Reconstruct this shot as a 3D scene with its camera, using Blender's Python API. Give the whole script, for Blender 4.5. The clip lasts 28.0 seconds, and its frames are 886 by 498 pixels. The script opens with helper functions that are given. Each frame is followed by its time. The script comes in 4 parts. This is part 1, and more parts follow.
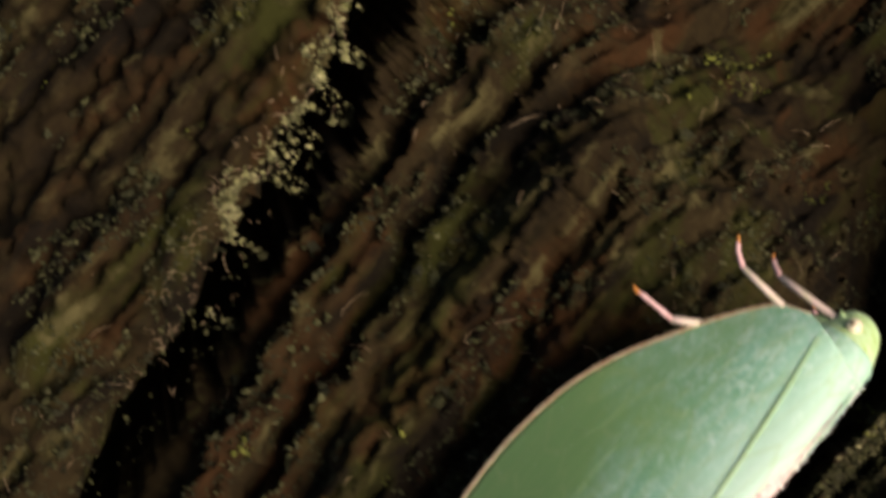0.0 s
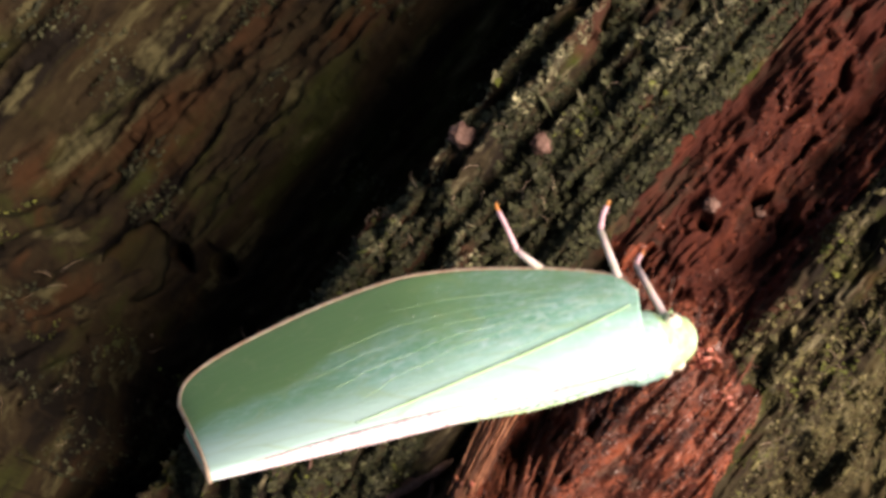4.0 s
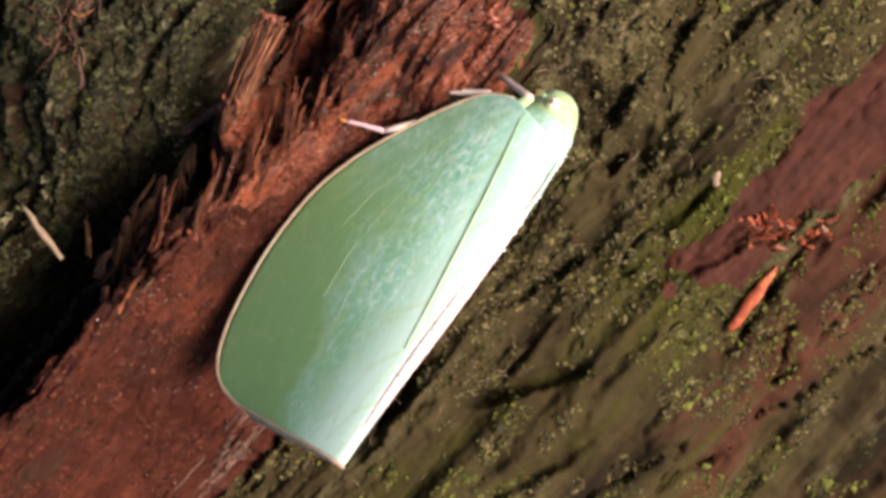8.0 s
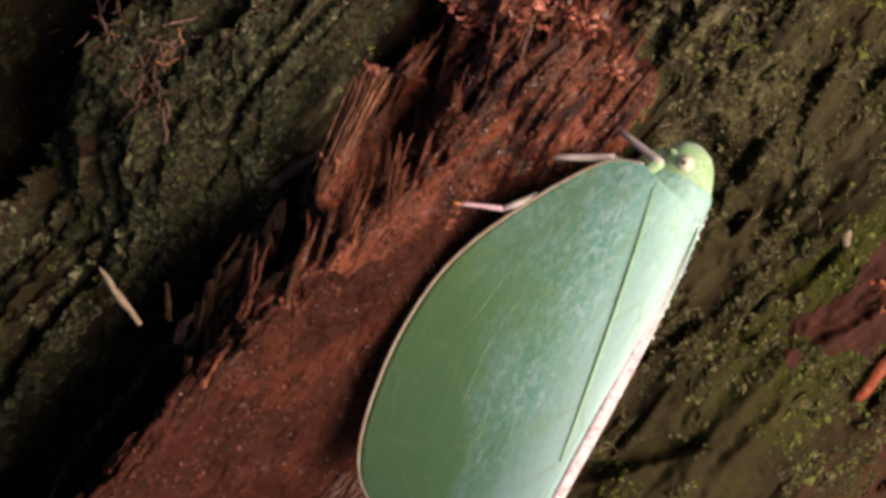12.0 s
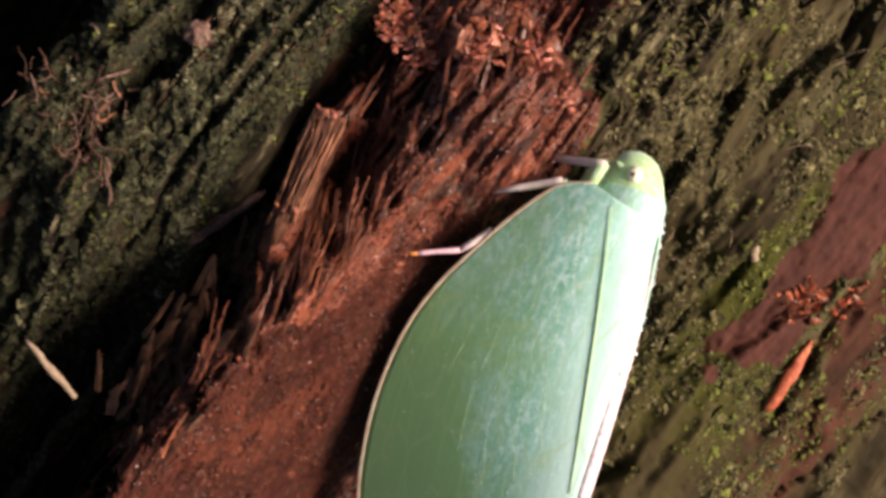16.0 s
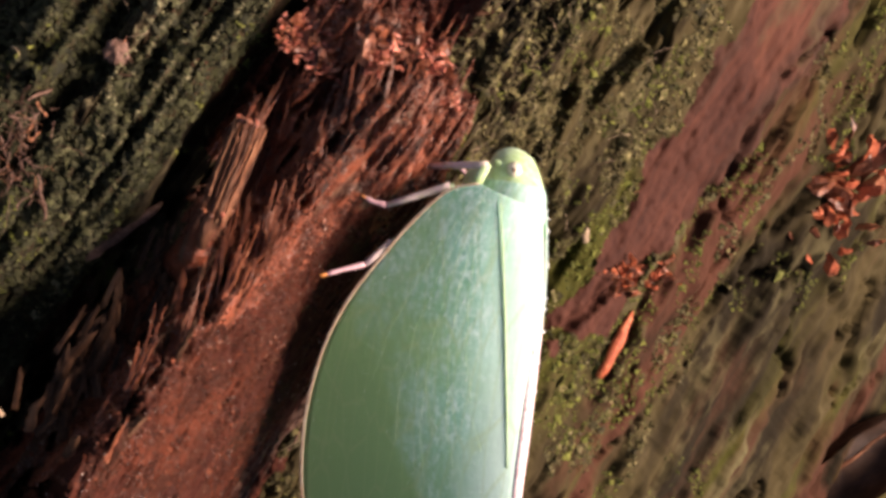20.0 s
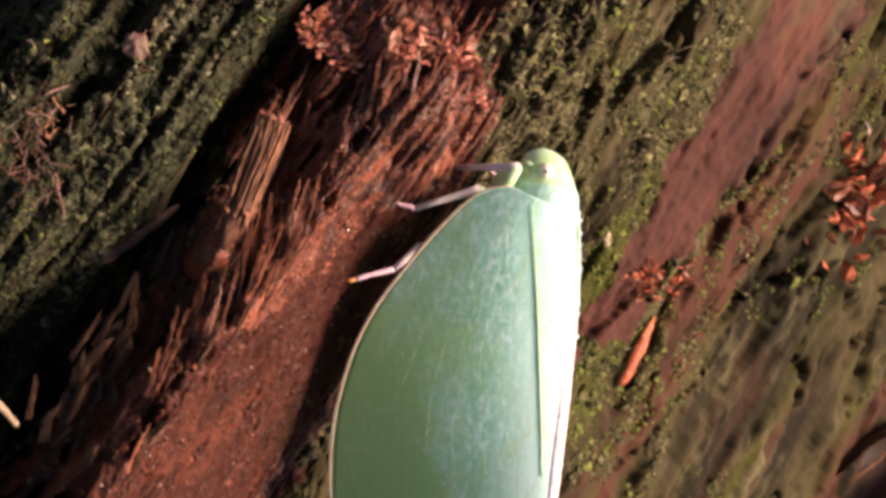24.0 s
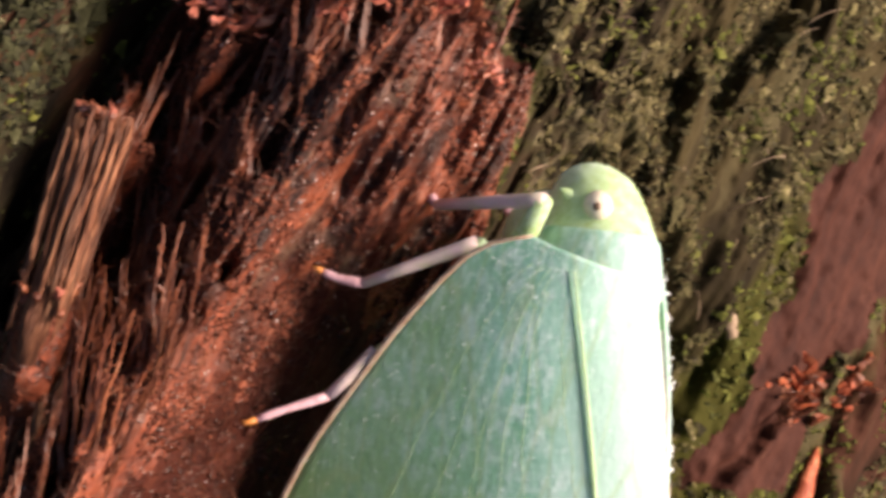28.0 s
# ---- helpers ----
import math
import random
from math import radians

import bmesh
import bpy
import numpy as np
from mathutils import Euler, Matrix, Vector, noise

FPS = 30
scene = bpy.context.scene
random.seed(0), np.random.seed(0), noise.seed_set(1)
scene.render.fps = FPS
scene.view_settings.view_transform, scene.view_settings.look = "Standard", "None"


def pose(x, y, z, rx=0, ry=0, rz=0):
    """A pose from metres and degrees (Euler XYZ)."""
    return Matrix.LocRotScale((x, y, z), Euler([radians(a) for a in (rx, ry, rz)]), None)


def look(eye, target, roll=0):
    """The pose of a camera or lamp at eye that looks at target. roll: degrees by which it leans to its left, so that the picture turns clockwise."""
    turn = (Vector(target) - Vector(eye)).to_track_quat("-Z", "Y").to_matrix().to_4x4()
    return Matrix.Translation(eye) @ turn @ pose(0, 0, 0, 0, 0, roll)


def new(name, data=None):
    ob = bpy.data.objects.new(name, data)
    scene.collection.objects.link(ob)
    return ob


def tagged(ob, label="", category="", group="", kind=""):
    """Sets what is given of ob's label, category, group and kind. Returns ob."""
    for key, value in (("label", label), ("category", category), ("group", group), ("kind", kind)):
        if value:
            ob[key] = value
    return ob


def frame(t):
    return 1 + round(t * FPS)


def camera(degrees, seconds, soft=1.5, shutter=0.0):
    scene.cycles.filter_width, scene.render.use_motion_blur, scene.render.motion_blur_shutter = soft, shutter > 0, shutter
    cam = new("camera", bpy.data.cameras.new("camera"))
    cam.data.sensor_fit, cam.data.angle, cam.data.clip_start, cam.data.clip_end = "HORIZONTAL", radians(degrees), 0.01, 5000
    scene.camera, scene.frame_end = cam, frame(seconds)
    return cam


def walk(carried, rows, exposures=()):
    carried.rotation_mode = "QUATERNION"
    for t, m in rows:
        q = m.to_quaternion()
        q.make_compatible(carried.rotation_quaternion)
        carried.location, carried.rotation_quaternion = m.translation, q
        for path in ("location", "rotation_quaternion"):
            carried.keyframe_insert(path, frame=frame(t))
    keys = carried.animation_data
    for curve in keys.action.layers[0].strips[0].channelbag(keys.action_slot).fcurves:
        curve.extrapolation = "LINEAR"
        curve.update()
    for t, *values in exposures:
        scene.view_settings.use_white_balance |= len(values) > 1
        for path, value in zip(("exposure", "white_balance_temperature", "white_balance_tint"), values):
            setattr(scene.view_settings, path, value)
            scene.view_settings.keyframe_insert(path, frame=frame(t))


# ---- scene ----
MM = 0.001            # all plan numbers below are millimetres
GRAIN = 55.0          # degrees from +x to the wood grain


def mm(x, y, z, rx=0, ry=0, rz=0):
    return pose(x * MM, y * MM, z * MM, rx, ry, rz)


cam = camera(30.0, 28.0, soft=3.6, shutter=0.4)
walk(cam, [
    (0, mm(-11.23, -5.27, 36.33, 7.01, 13.58, 9.88)),
    (0.5, mm(-4.93, -4.94, 35.70, 5.23, 17.90, 11.66)),
    (1, mm(-1.77, -4.40, 36.98, 3.53, 17.51, 11.26)),
    (1.5, mm(0.64, -3.98, 37.69, 4.91, 17.42, 10.65)),
    (2, mm(6.47, -5.50, 35.41, 12.38, 20.96, 11.80)),
    (2.5, mm(2.82, -3.36, 38.93, 10.44, 11.21, 7.29)),
    (4.5, mm(3.85, -3.17, 35.41, 10.76, 6.37, 7.00)),
    (5, mm(4.49, -3.38, 34.00, 8.71, 5.92, 7.10)),
    (5.5, mm(4.93, -3.15, 32.84, 6.32, 5.76, 7.21)),
    (6, mm(6.43, -3.23, 31.91, 4.78, 7.03, 7.54)),
    (6.5, mm(7.48, -3.55, 31.83, 3.41, 6.53, 7.41)),
    (7, mm(9.94, -4.38, 33.61, 2.75, 7.51, 7.50)),
    (7.5, mm(10.51, -5.44, 35.43, 2.67, 8.22, 7.29)),
    (8, mm(10.37, -5.33, 35.82, 2.27, 8.97, 7.61)),
    (8.5, mm(10.12, -4.89, 35.30, 1.99, 9.54, 7.85)),
    (9, mm(9.84, -4.93, 34.85, 2.33, 9.39, 7.81)),
    (9.5, mm(9.55, -4.90, 34.46, 2.57, 9.16, 7.82)),
    (10, mm(9.21, -4.74, 34.05, 2.60, 9.39, 7.91)),
    (10.5, mm(8.68, -4.40, 33.67, 2.30, 9.73, 7.96)),
    (11, mm(8.32, -4.14, 33.35, 2.13, 10.07, 8.05)),
    (11.5, mm(7.99, -3.91, 33.13, 1.98, 10.05, 8.00)),
    (12, mm(7.88, -3.89, 33.00, 2.14, 10.00, 8.00)),
    (12.5, mm(7.59, -3.93, 32.91, 2.38, 9.63, 7.93)),
    (14.5, mm(4.77, -4.06, 32.96, 2.72, 5.68, 6.08)),
    (15, mm(3.79, -4.08, 32.96, 2.67, 3.32, 5.18)),
    (15.5, mm(2.90, -4.24, 32.99, 2.87, 0.28, 4.26)),
    (16, mm(1.35, -4.52, 32.91, 3.27, -2.02, 3.22)),
    (16.5, mm(-0.05, -4.52, 32.88, 3.26, -4.22, 2.34)),
    (17, mm(-1.14, -4.59, 32.97, 3.38, -6.28, 1.46)),
    (17.5, mm(-2.30, -4.91, 33.06, 3.97, -8.57, 0.47)),
    (18, mm(-3.28, -4.99, 33.15, 4.16, -10.54, -0.39)),
    (18.5, mm(-4.19, -5.15, 33.30, 4.46, -12.42, -1.05)),
    (19, mm(-4.93, -5.11, 33.66, 4.49, -14.07, -1.49)),
    (19.5, mm(-5.55, -5.39, 34.05, 4.95, -15.46, -1.86)),
    (20, mm(-6.09, -5.71, 34.41, 5.31, -16.36, -2.14)),
    (20.5, mm(-6.79, -6.07, 34.58, 5.78, -17.17, -2.34)),
    (21, mm(-7.14, -6.17, 34.81, 5.79, -17.49, -2.41)),
    (21.5, mm(-7.47, -6.30, 34.96, 5.94, -17.96, -2.56)),
    (23.5, mm(-7.78, -6.35, 34.98, 5.98, -18.38, -2.85)),
    (24, mm(-6.99, -6.13, 32.89, 6.40, -17.37, -2.71)),
    (24.5, mm(-5.08, -5.96, 28.76, 7.43, -15.04, -2.55)),
    (25, mm(-3.21, -5.77, 24.78, 8.14, -12.96, -2.24)),
    (25.5, mm(-1.68, -5.54, 21.36, 8.51, -11.29, -2.11)),
    (26, mm(-1.04, -4.94, 19.57, 7.67, -10.60, -4.00)),
    (26.5, mm(-1.41, -4.88, 18.17, 8.53, -11.52, -4.71)),
    (27, mm(-1.72, -4.94, 17.65, 9.43, -11.27, -5.14)),
    (27.5, mm(-1.04, -5.73, 17.54, 12.51, -10.78, -5.63)),
    (28, mm(-1.08, -5.87, 17.74, 14.16, -13.33, -7.08)),
], exposures=[(0, 0.05, 8200, 16), (0.4, 0.95, 7800, 16), (0.9, 2.2, 7400, 20), (2, 1.75, 7400, 20), (2.5, 0.95, 7400, 24), (4.5, 0.8, 7400, 24), (5, 0.85, 7400, 24),
              (6, 0.35, 7400, 24), (7, 0.55, 7400, 24), (8, 0.65, 7400, 24), (10, 0.45, 7400, 24), (11, 0.25, 7400, 23), (12, 0.0, 7400, 22), (15, 0.5, 7400, 24), (18, 0.8, 7800, 28), (20, 0.95, 8000, 30), (23.5, 1.0, 8000, 30), (24.3, 1.15, 8000, 30), (26, 0.8, 7800, 28), (28, 0.85, 7800, 28)])

# ---- light: open sky low on one side, the rest of the wood in shade ----
world = bpy.data.worlds.new("sky")
scene.world = world
world.use_nodes = True
wn = world.node_tree.nodes
sky = wn.new("ShaderNodeTexSky")
sky.sky_type, sky.sun_disc = "NISHITA", False
sky.sun_elevation, sky.sun_rotation = radians(42), radians(95)
world.node_tree.links.new(sky.outputs[0], wn["Background"].inputs[0])
wn["Background"].inputs[1].default_value = 0.075
sun = new("sun", bpy.data.lights.new("sun", "SUN"))
sun.data.energy, sun.data.angle, sun.data.color = 5.9, radians(34), (1.0, 0.94, 0.86)
sun.matrix_world = look((0, 0, 0), (-0.74, 0.06, -0.67))


# ---- materials ----
def material(name, cols, scale, stretch=(1, 1, 1), rough=0.85, bump=0.3, fine=4.0, bump_mm=0.05, spec=0.3, coords="Object", patches=()):
    """Wood-like material: colours over two noises, bump at two scales. scale: features per millimetre.
    patches: (colour, scale, share from 0 to 1, seed) blotches laid over it."""
    m = bpy.data.materials.new(name)
    m.use_nodes = True
    nt = m.node_tree
    n, l = nt.nodes, nt.links
    b = n["Principled BSDF"]
    tc, mp = n.new("ShaderNodeTexCoord"), n.new("ShaderNodeMapping")
    mp.inputs["Scale"].default_value = [1000 * s for s in stretch]
    l.new(tc.outputs[coords], mp.inputs[0])
    a, c = n.new("ShaderNodeTexNoise"), n.new("ShaderNodeTexNoise")
    for node, sc, det in ((a, scale, 6), (c, scale * fine, 4)):
        l.new(mp.outputs[0], node.inputs["Vector"])
        node.inputs["Scale"].default_value, node.inputs["Detail"].default_value = sc, det
        node.inputs["Roughness"].default_value = 0.65
    mix = n.new("ShaderNodeMath")
    mix.operation = "MULTIPLY_ADD"
    mix.inputs[1].default_value = 0.45
    l.new(c.outputs[0], mix.inputs[0])
    half = n.new("ShaderNodeMath")
    half.operation, half.inputs[1].default_value = "MULTIPLY", 0.55
    l.new(a.outputs[0], half.inputs[0])
    l.new(half.outputs[0], mix.inputs[2])
    ramp = n.new("ShaderNodeValToRGB")
    e = ramp.color_ramp.elements
    spots = [0.32 + 0.36 * k / (len(cols) - 1) for k in range(len(cols))]
    e[0].position, e[1].position = spots[0], spots[-1]
    e[0].color, e[1].color = (*cols[0], 1), (*cols[-1], 1)
    for k in range(1, len(cols) - 1):
        e.new(spots[k]).color = (*cols[k], 1)
    l.new(mix.outputs[0], ramp.inputs[0])
    colour = ramp.outputs[0]
    for tone, sc, share, seed in patches:
        spot, cut, over = n.new("ShaderNodeTexNoise"), n.new("ShaderNodeMapRange"), n.new("ShaderNodeMix")
        spot.noise_dimensions = "4D"
        spot.inputs["W"].default_value, spot.inputs["Scale"].default_value = seed, sc
        spot.inputs["Detail"].default_value, spot.inputs["Roughness"].default_value = 5, 0.62
        l.new(mp.outputs[0], spot.inputs["Vector"])
        cut.inputs["From Min"].default_value, cut.inputs["From Max"].default_value = 0.66 - 0.35 * share, 0.76 - 0.35 * share
        l.new(spot.outputs[0], cut.inputs[0])
        tint = n.new("ShaderNodeMix")
        tint.data_type, tint.blend_type = "RGBA", "MULTIPLY"
        tint.inputs["Factor"].default_value = 0.75
        tint.inputs[6].default_value = (*[2.2 * k for k in tone], 1)
        l.new(mix.outputs[0], tint.inputs[7])
        over.data_type = "RGBA"
        l.new(cut.outputs[0], over.inputs["Factor"])
        l.new(colour, over.inputs[6])
        l.new(tint.outputs[2], over.inputs[7])
        colour = over.outputs[2]
    l.new(colour, b.inputs["Base Color"])
    b.inputs["Roughness"].default_value = rough
    b.inputs["Specular IOR Level"].default_value = spec
    bm_ = n.new("ShaderNodeBump")
    bm_.inputs["Strength"].default_value, bm_.inputs["Distance"].default_value = bump, bump_mm * MM
    l.new(mix.outputs[0], bm_.inputs["Height"])
    l.new(bm_.outputs[0], b.inputs["Normal"])
    return m


RED = material("rotten_red_wood", [(0.011, 0.0025, 0.0013), (0.034, 0.0068, 0.0034), (0.053, 0.0115, 0.0056), (0.10, 0.028, 0.015)], 2.4, (0.4, 1, 1), 0.7, 1.0, 5, 0.20, 0.14,
               patches=[((0.024, 0.006, 0.003), 0.35, 0.36, 1), ((0.064, 0.015, 0.007), 0.9, 0.35, 2), ((0.048, 0.014, 0.009), 0.5, 0.3, 3), ((0.022, 0.010, 0.005), 0.7, 0.33, 34)])
BAND = material("weathered_red_wood", [(0.014, 0.0042, 0.0024), (0.034, 0.0100, 0.0058), (0.052, 0.0165, 0.0098), (0.085, 0.034, 0.021)], 0.8, (0.3, 1, 1), 0.8, 0.9, 6, 0.10, 0.15,
                patches=[((0.022, 0.010, 0.006), 0.3, 0.4, 31), ((0.050, 0.016, 0.009), 0.35, 0.28, 32), ((0.035, 0.026, 0.012), 0.4, 0.33, 33)])
TORN = material("torn_red_wood", [(0.010, 0.003, 0.0015), (0.092, 0.020, 0.009), (0.22, 0.052, 0.022), (0.42, 0.15, 0.08)], 2.2, (0.22, 1, 1), 0.5, 1.0, 6, 0.14, 0.3,
                patches=[((0.016, 0.006, 0.004), 0.6, 0.42, 21), ((0.14, 0.034, 0.014), 2.0, 0.36, 22), ((0.07, 0.04, 0.025), 1.4, 0.3, 23)])
MOSSY = material("mossy_bark", [(0.004, 0.003, 0.0015), (0.018, 0.012, 0.006), (0.031, 0.024, 0.010), (0.08, 0.068, 0.043)], 1.3, (0.6, 1, 1), 0.9, 1.0, 5, 0.10, 0.15,
                 patches=[((0.020, 0.024, 0.003), 0.45, 0.36, 4), ((0.033, 0.013, 0.007), 0.4, 0.45, 5), ((0.085, 0.073, 0.04), 1.6, 0.33, 6), ((0.006, 0.004, 0.002), 0.8, 0.42, 7)])
BARK = material("brown_bark", [(0.003, 0.0019, 0.0008), (0.011, 0.0070, 0.0030), (0.018, 0.0125, 0.005), (0.036, 0.028, 0.013)], 0.5, (0.35, 1, 1), 0.9, 1.0, 7, 0.10, 0.1,
                patches=[((0.013, 0.014, 0.003), 0.45, 0.42, 8), ((0.019, 0.0085, 0.003), 0.4, 0.36, 9), ((0.003, 0.002, 0.001), 0.5, 0.42, 10), ((0.040, 0.035, 0.015), 0.9, 0.29, 11)])
MILD = material("weathered_bark", [(0.008, 0.0055, 0.002), (0.024, 0.0175, 0.007), (0.038, 0.029, 0.011), (0.062, 0.049, 0.024)], 0.3, (0.25, 1, 1), 0.9, 0.7, 6, 0.09, 0.12,
                patches=[((0.025, 0.025, 0.004), 0.25, 0.42, 12), ((0.034, 0.0125, 0.007), 0.2, 0.42, 13), ((0.007, 0.005, 0.002), 0.3, 0.45, 14), ((0.05, 0.043, 0.02), 0.5, 0.3, 15)])
SOIL = material("forest_soil", [(0.02, 0.013, 0.008), (0.05, 0.035, 0.02), (0.09, 0.07, 0.03)], 0.05, (1, 1, 1), 0.95, 0.6, 6)
FIBRE = material("wood_fibre", [(0.022, 0.006, 0.003), (0.09, 0.022, 0.009), (0.19, 0.056, 0.024), (0.36, 0.16, 0.085)], 2.2, (0.2, 1.5, 1.5), 0.42, 0.9, 4, 0.06, 0.5)
TWIG = material("grey_brown_twig", [(0.016, 0.005, 0.0025), (0.11, 0.038, 0.018), (0.22, 0.085, 0.04), (0.46, 0.25, 0.14)], 3.4, (0.10, 1.5, 1.5), 0.55, 1.0, 4, 0.14)
CORAL = material("coral_rot", [(0.12, 0.025, 0.014), (0.32, 0.09, 0.055), (0.60, 0.27, 0.21)], 2.0, (1, 1, 1), 0.6, 0.8, 4, 0.05)
EMBER = material("orange_rot", [(0.16, 0.028, 0.012), (0.34, 0.075, 0.03), (0.52, 0.17, 0.08)], 2.0, (1, 1, 1), 0.6, 0.8, 4, 0.05)
PALE = material("bleached_wood", [(0.13, 0.09, 0.055), (0.24, 0.17, 0.11), (0.36, 0.28, 0.20)], 2.0, (0.3, 1, 1), 0.75, 0.6, 4, 0.04)
FRASS = material("brown_frass", [(0.035, 0.016, 0.010), (0.10, 0.052, 0.036), (0.22, 0.13, 0.10)], 3.0, (1, 1, 1), 0.7, 0.8, 4, 0.05)
VEIN = material("wing_vein", [(0.34, 0.52, 0.22), (0.38, 0.56, 0.30), (0.42, 0.58, 0.36)], 2.0, (1, 1, 1), 0.7, 0.1, 4, 0.01)
SEAM = material("wing_seam", [(0.17, 0.38, 0.20), (0.24, 0.46, 0.27), (0.32, 0.52, 0.34)], 2.0, (1, 1, 1), 0.7, 0.1, 4, 0.01)
SHARD = material("brown_dead_wood", [(0.008, 0.004, 0.002), (0.03, 0.013, 0.006), (0.075, 0.032, 0.015), (0.19, 0.095, 0.05)], 2.6, (0.2, 1.2, 1.2), 0.7, 1.0, 5, 0.12)
DRY = material("dry_leaf", [(0.02, 0.009, 0.005), (0.05, 0.022, 0.012), (0.12, 0.06, 0.035)], 0.6, (0.4, 1, 1), 0.6, 0.8, 5, 0.08)
PINK = material("wing_margin_pink", [(0.26, 0.14, 0.08), (0.36, 0.27, 0.19), (0.40, 0.40, 0.30)], 4, (1, 1, 1), 0.6, 0.5, 3, 0.03)
MAUVE = material("wing_margin_mauve", [(0.24, 0.09, 0.11), (0.66, 0.50, 0.50), (0.80, 0.76, 0.74)], 5, (1, 1, 1), 0.6, 0.5, 3, 0.03)
LIME = material("body_lime", [(0.32, 0.43, 0.13), (0.36, 0.54, 0.26), (0.44, 0.63, 0.39), (0.62, 0.77, 0.62)], 1.8, (1, 1, 1), 0.55, 0.5, 5, 0.04)
LEG = material("leg_pale", [(0.44, 0.42, 0.30), (0.55, 0.45, 0.42), (0.60, 0.43, 0.46)], 1.6, (1, 1, 1), 0.35, 0.5, 4, 0.04)
FOOT = material("foot_mauve", [(0.40, 0.22, 0.22), (0.52, 0.32, 0.35), (0.62, 0.45, 0.48)], 3.0, (1, 1, 1), 0.35, 0.4, 4, 0.03)
CLAW = material("claw_orange", [(0.34, 0.10, 0.02), (0.45, 0.17, 0.04), (0.55, 0.26, 0.09)], 4.0, (1, 1, 1), 0.35, 0.3, 4, 0.02)
WAX = material("white_wax", [(0.72, 0.78, 0.76), (0.82, 0.86, 0.85), (0.9, 0.92, 0.92)], 3, (1, 1, 1), 0.8, 0.1, 4, 0.01)
EYE = material("eye_cream", [(0.55, 0.50, 0.36), (0.66, 0.62, 0.48), (0.72, 0.68, 0.55)], 3, (1, 1, 1), 0.25, 0.05, 4, 0.01)
PUPIL = material("eye_spot", [(0.08, 0.05, 0.03), (0.14, 0.09, 0.06), (0.2, 0.14, 0.1)], 8, (1, 1, 1), 0.25, 0.05, 4, 0.01)


def crumb_material(name, cols):
    """Loose grains whose colour changes from grain to grain."""
    m = material(name, cols, 2.5, (1, 1, 1), 0.9, 0.7, 4, 0.04)
    n, l = m.node_tree.nodes, m.node_tree.links
    geo, hsv = n.new("ShaderNodeNewGeometry"), n.new("ShaderNodeHueSaturation")
    span = n.new("ShaderNodeMapRange")
    span.inputs["To Min"].default_value, span.inputs["To Max"].default_value = 0.4, 1.7
    b = n["Principled BSDF"]
    src = b.inputs["Base Color"].links[0].from_socket
    l.new(geo.outputs["Random Per Island"], span.inputs[0])
    l.new(span.outputs[0], hsv.inputs["Value"])
    l.new(src, hsv.inputs["Color"])
    l.new(hsv.outputs[0], b.inputs["Base Color"])
    return m


def vary(m, low, high):
    """Brightens or darkens a material from object to object."""
    n, l = m.node_tree.nodes, m.node_tree.links
    info, span, hsv = n.new("ShaderNodeObjectInfo"), n.new("ShaderNodeMapRange"), n.new("ShaderNodeHueSaturation")
    span.inputs["To Min"].default_value, span.inputs["To Max"].default_value = low, high
    b = n["Principled BSDF"]
    src = b.inputs["Base Color"].links[0].from_socket
    l.new(info.outputs["Random"], span.inputs[0])
    l.new(span.outputs[0], hsv.inputs["Value"])
    l.new(src, hsv.inputs["Color"])
    l.new(hsv.outputs[0], b.inputs["Base Color"])


vary(TWIG, 0.35, 1.6)
vary(SHARD, 0.5, 1.6)
vary(FIBRE, 0.5, 1.5)
vary(CORAL, 0.7, 1.6)


MOSS = crumb_material("moss_grains", [(0.012, 0.011, 0.003), (0.036, 0.032, 0.009), (0.078, 0.066, 0.025), (0.20, 0.17, 0.095)])
CRUST = crumb_material("bark_crust", [(0.005, 0.0058, 0.0016), (0.015, 0.0165, 0.0045), (0.030, 0.031, 0.012), (0.085, 0.082, 0.044)])
RIM = crumb_material("rim_lichen", [(0.05, 0.05, 0.02), (0.11, 0.11, 0.05), (0.24, 0.22, 0.13)])
GREEN = crumb_material("green_moss_grains", [(0.024, 0.030, 0.004), (0.058, 0.066, 0.010), (0.12, 0.125, 0.028)])
GRIT = crumb_material("red_wood_grains", [(0.015, 0.004, 0.002), (0.055, 0.014, 0.007), (0.17, 0.055, 0.03)])
GRIT.node_tree.nodes["Principled BSDF"].inputs["Roughness"].default_value = 0.25


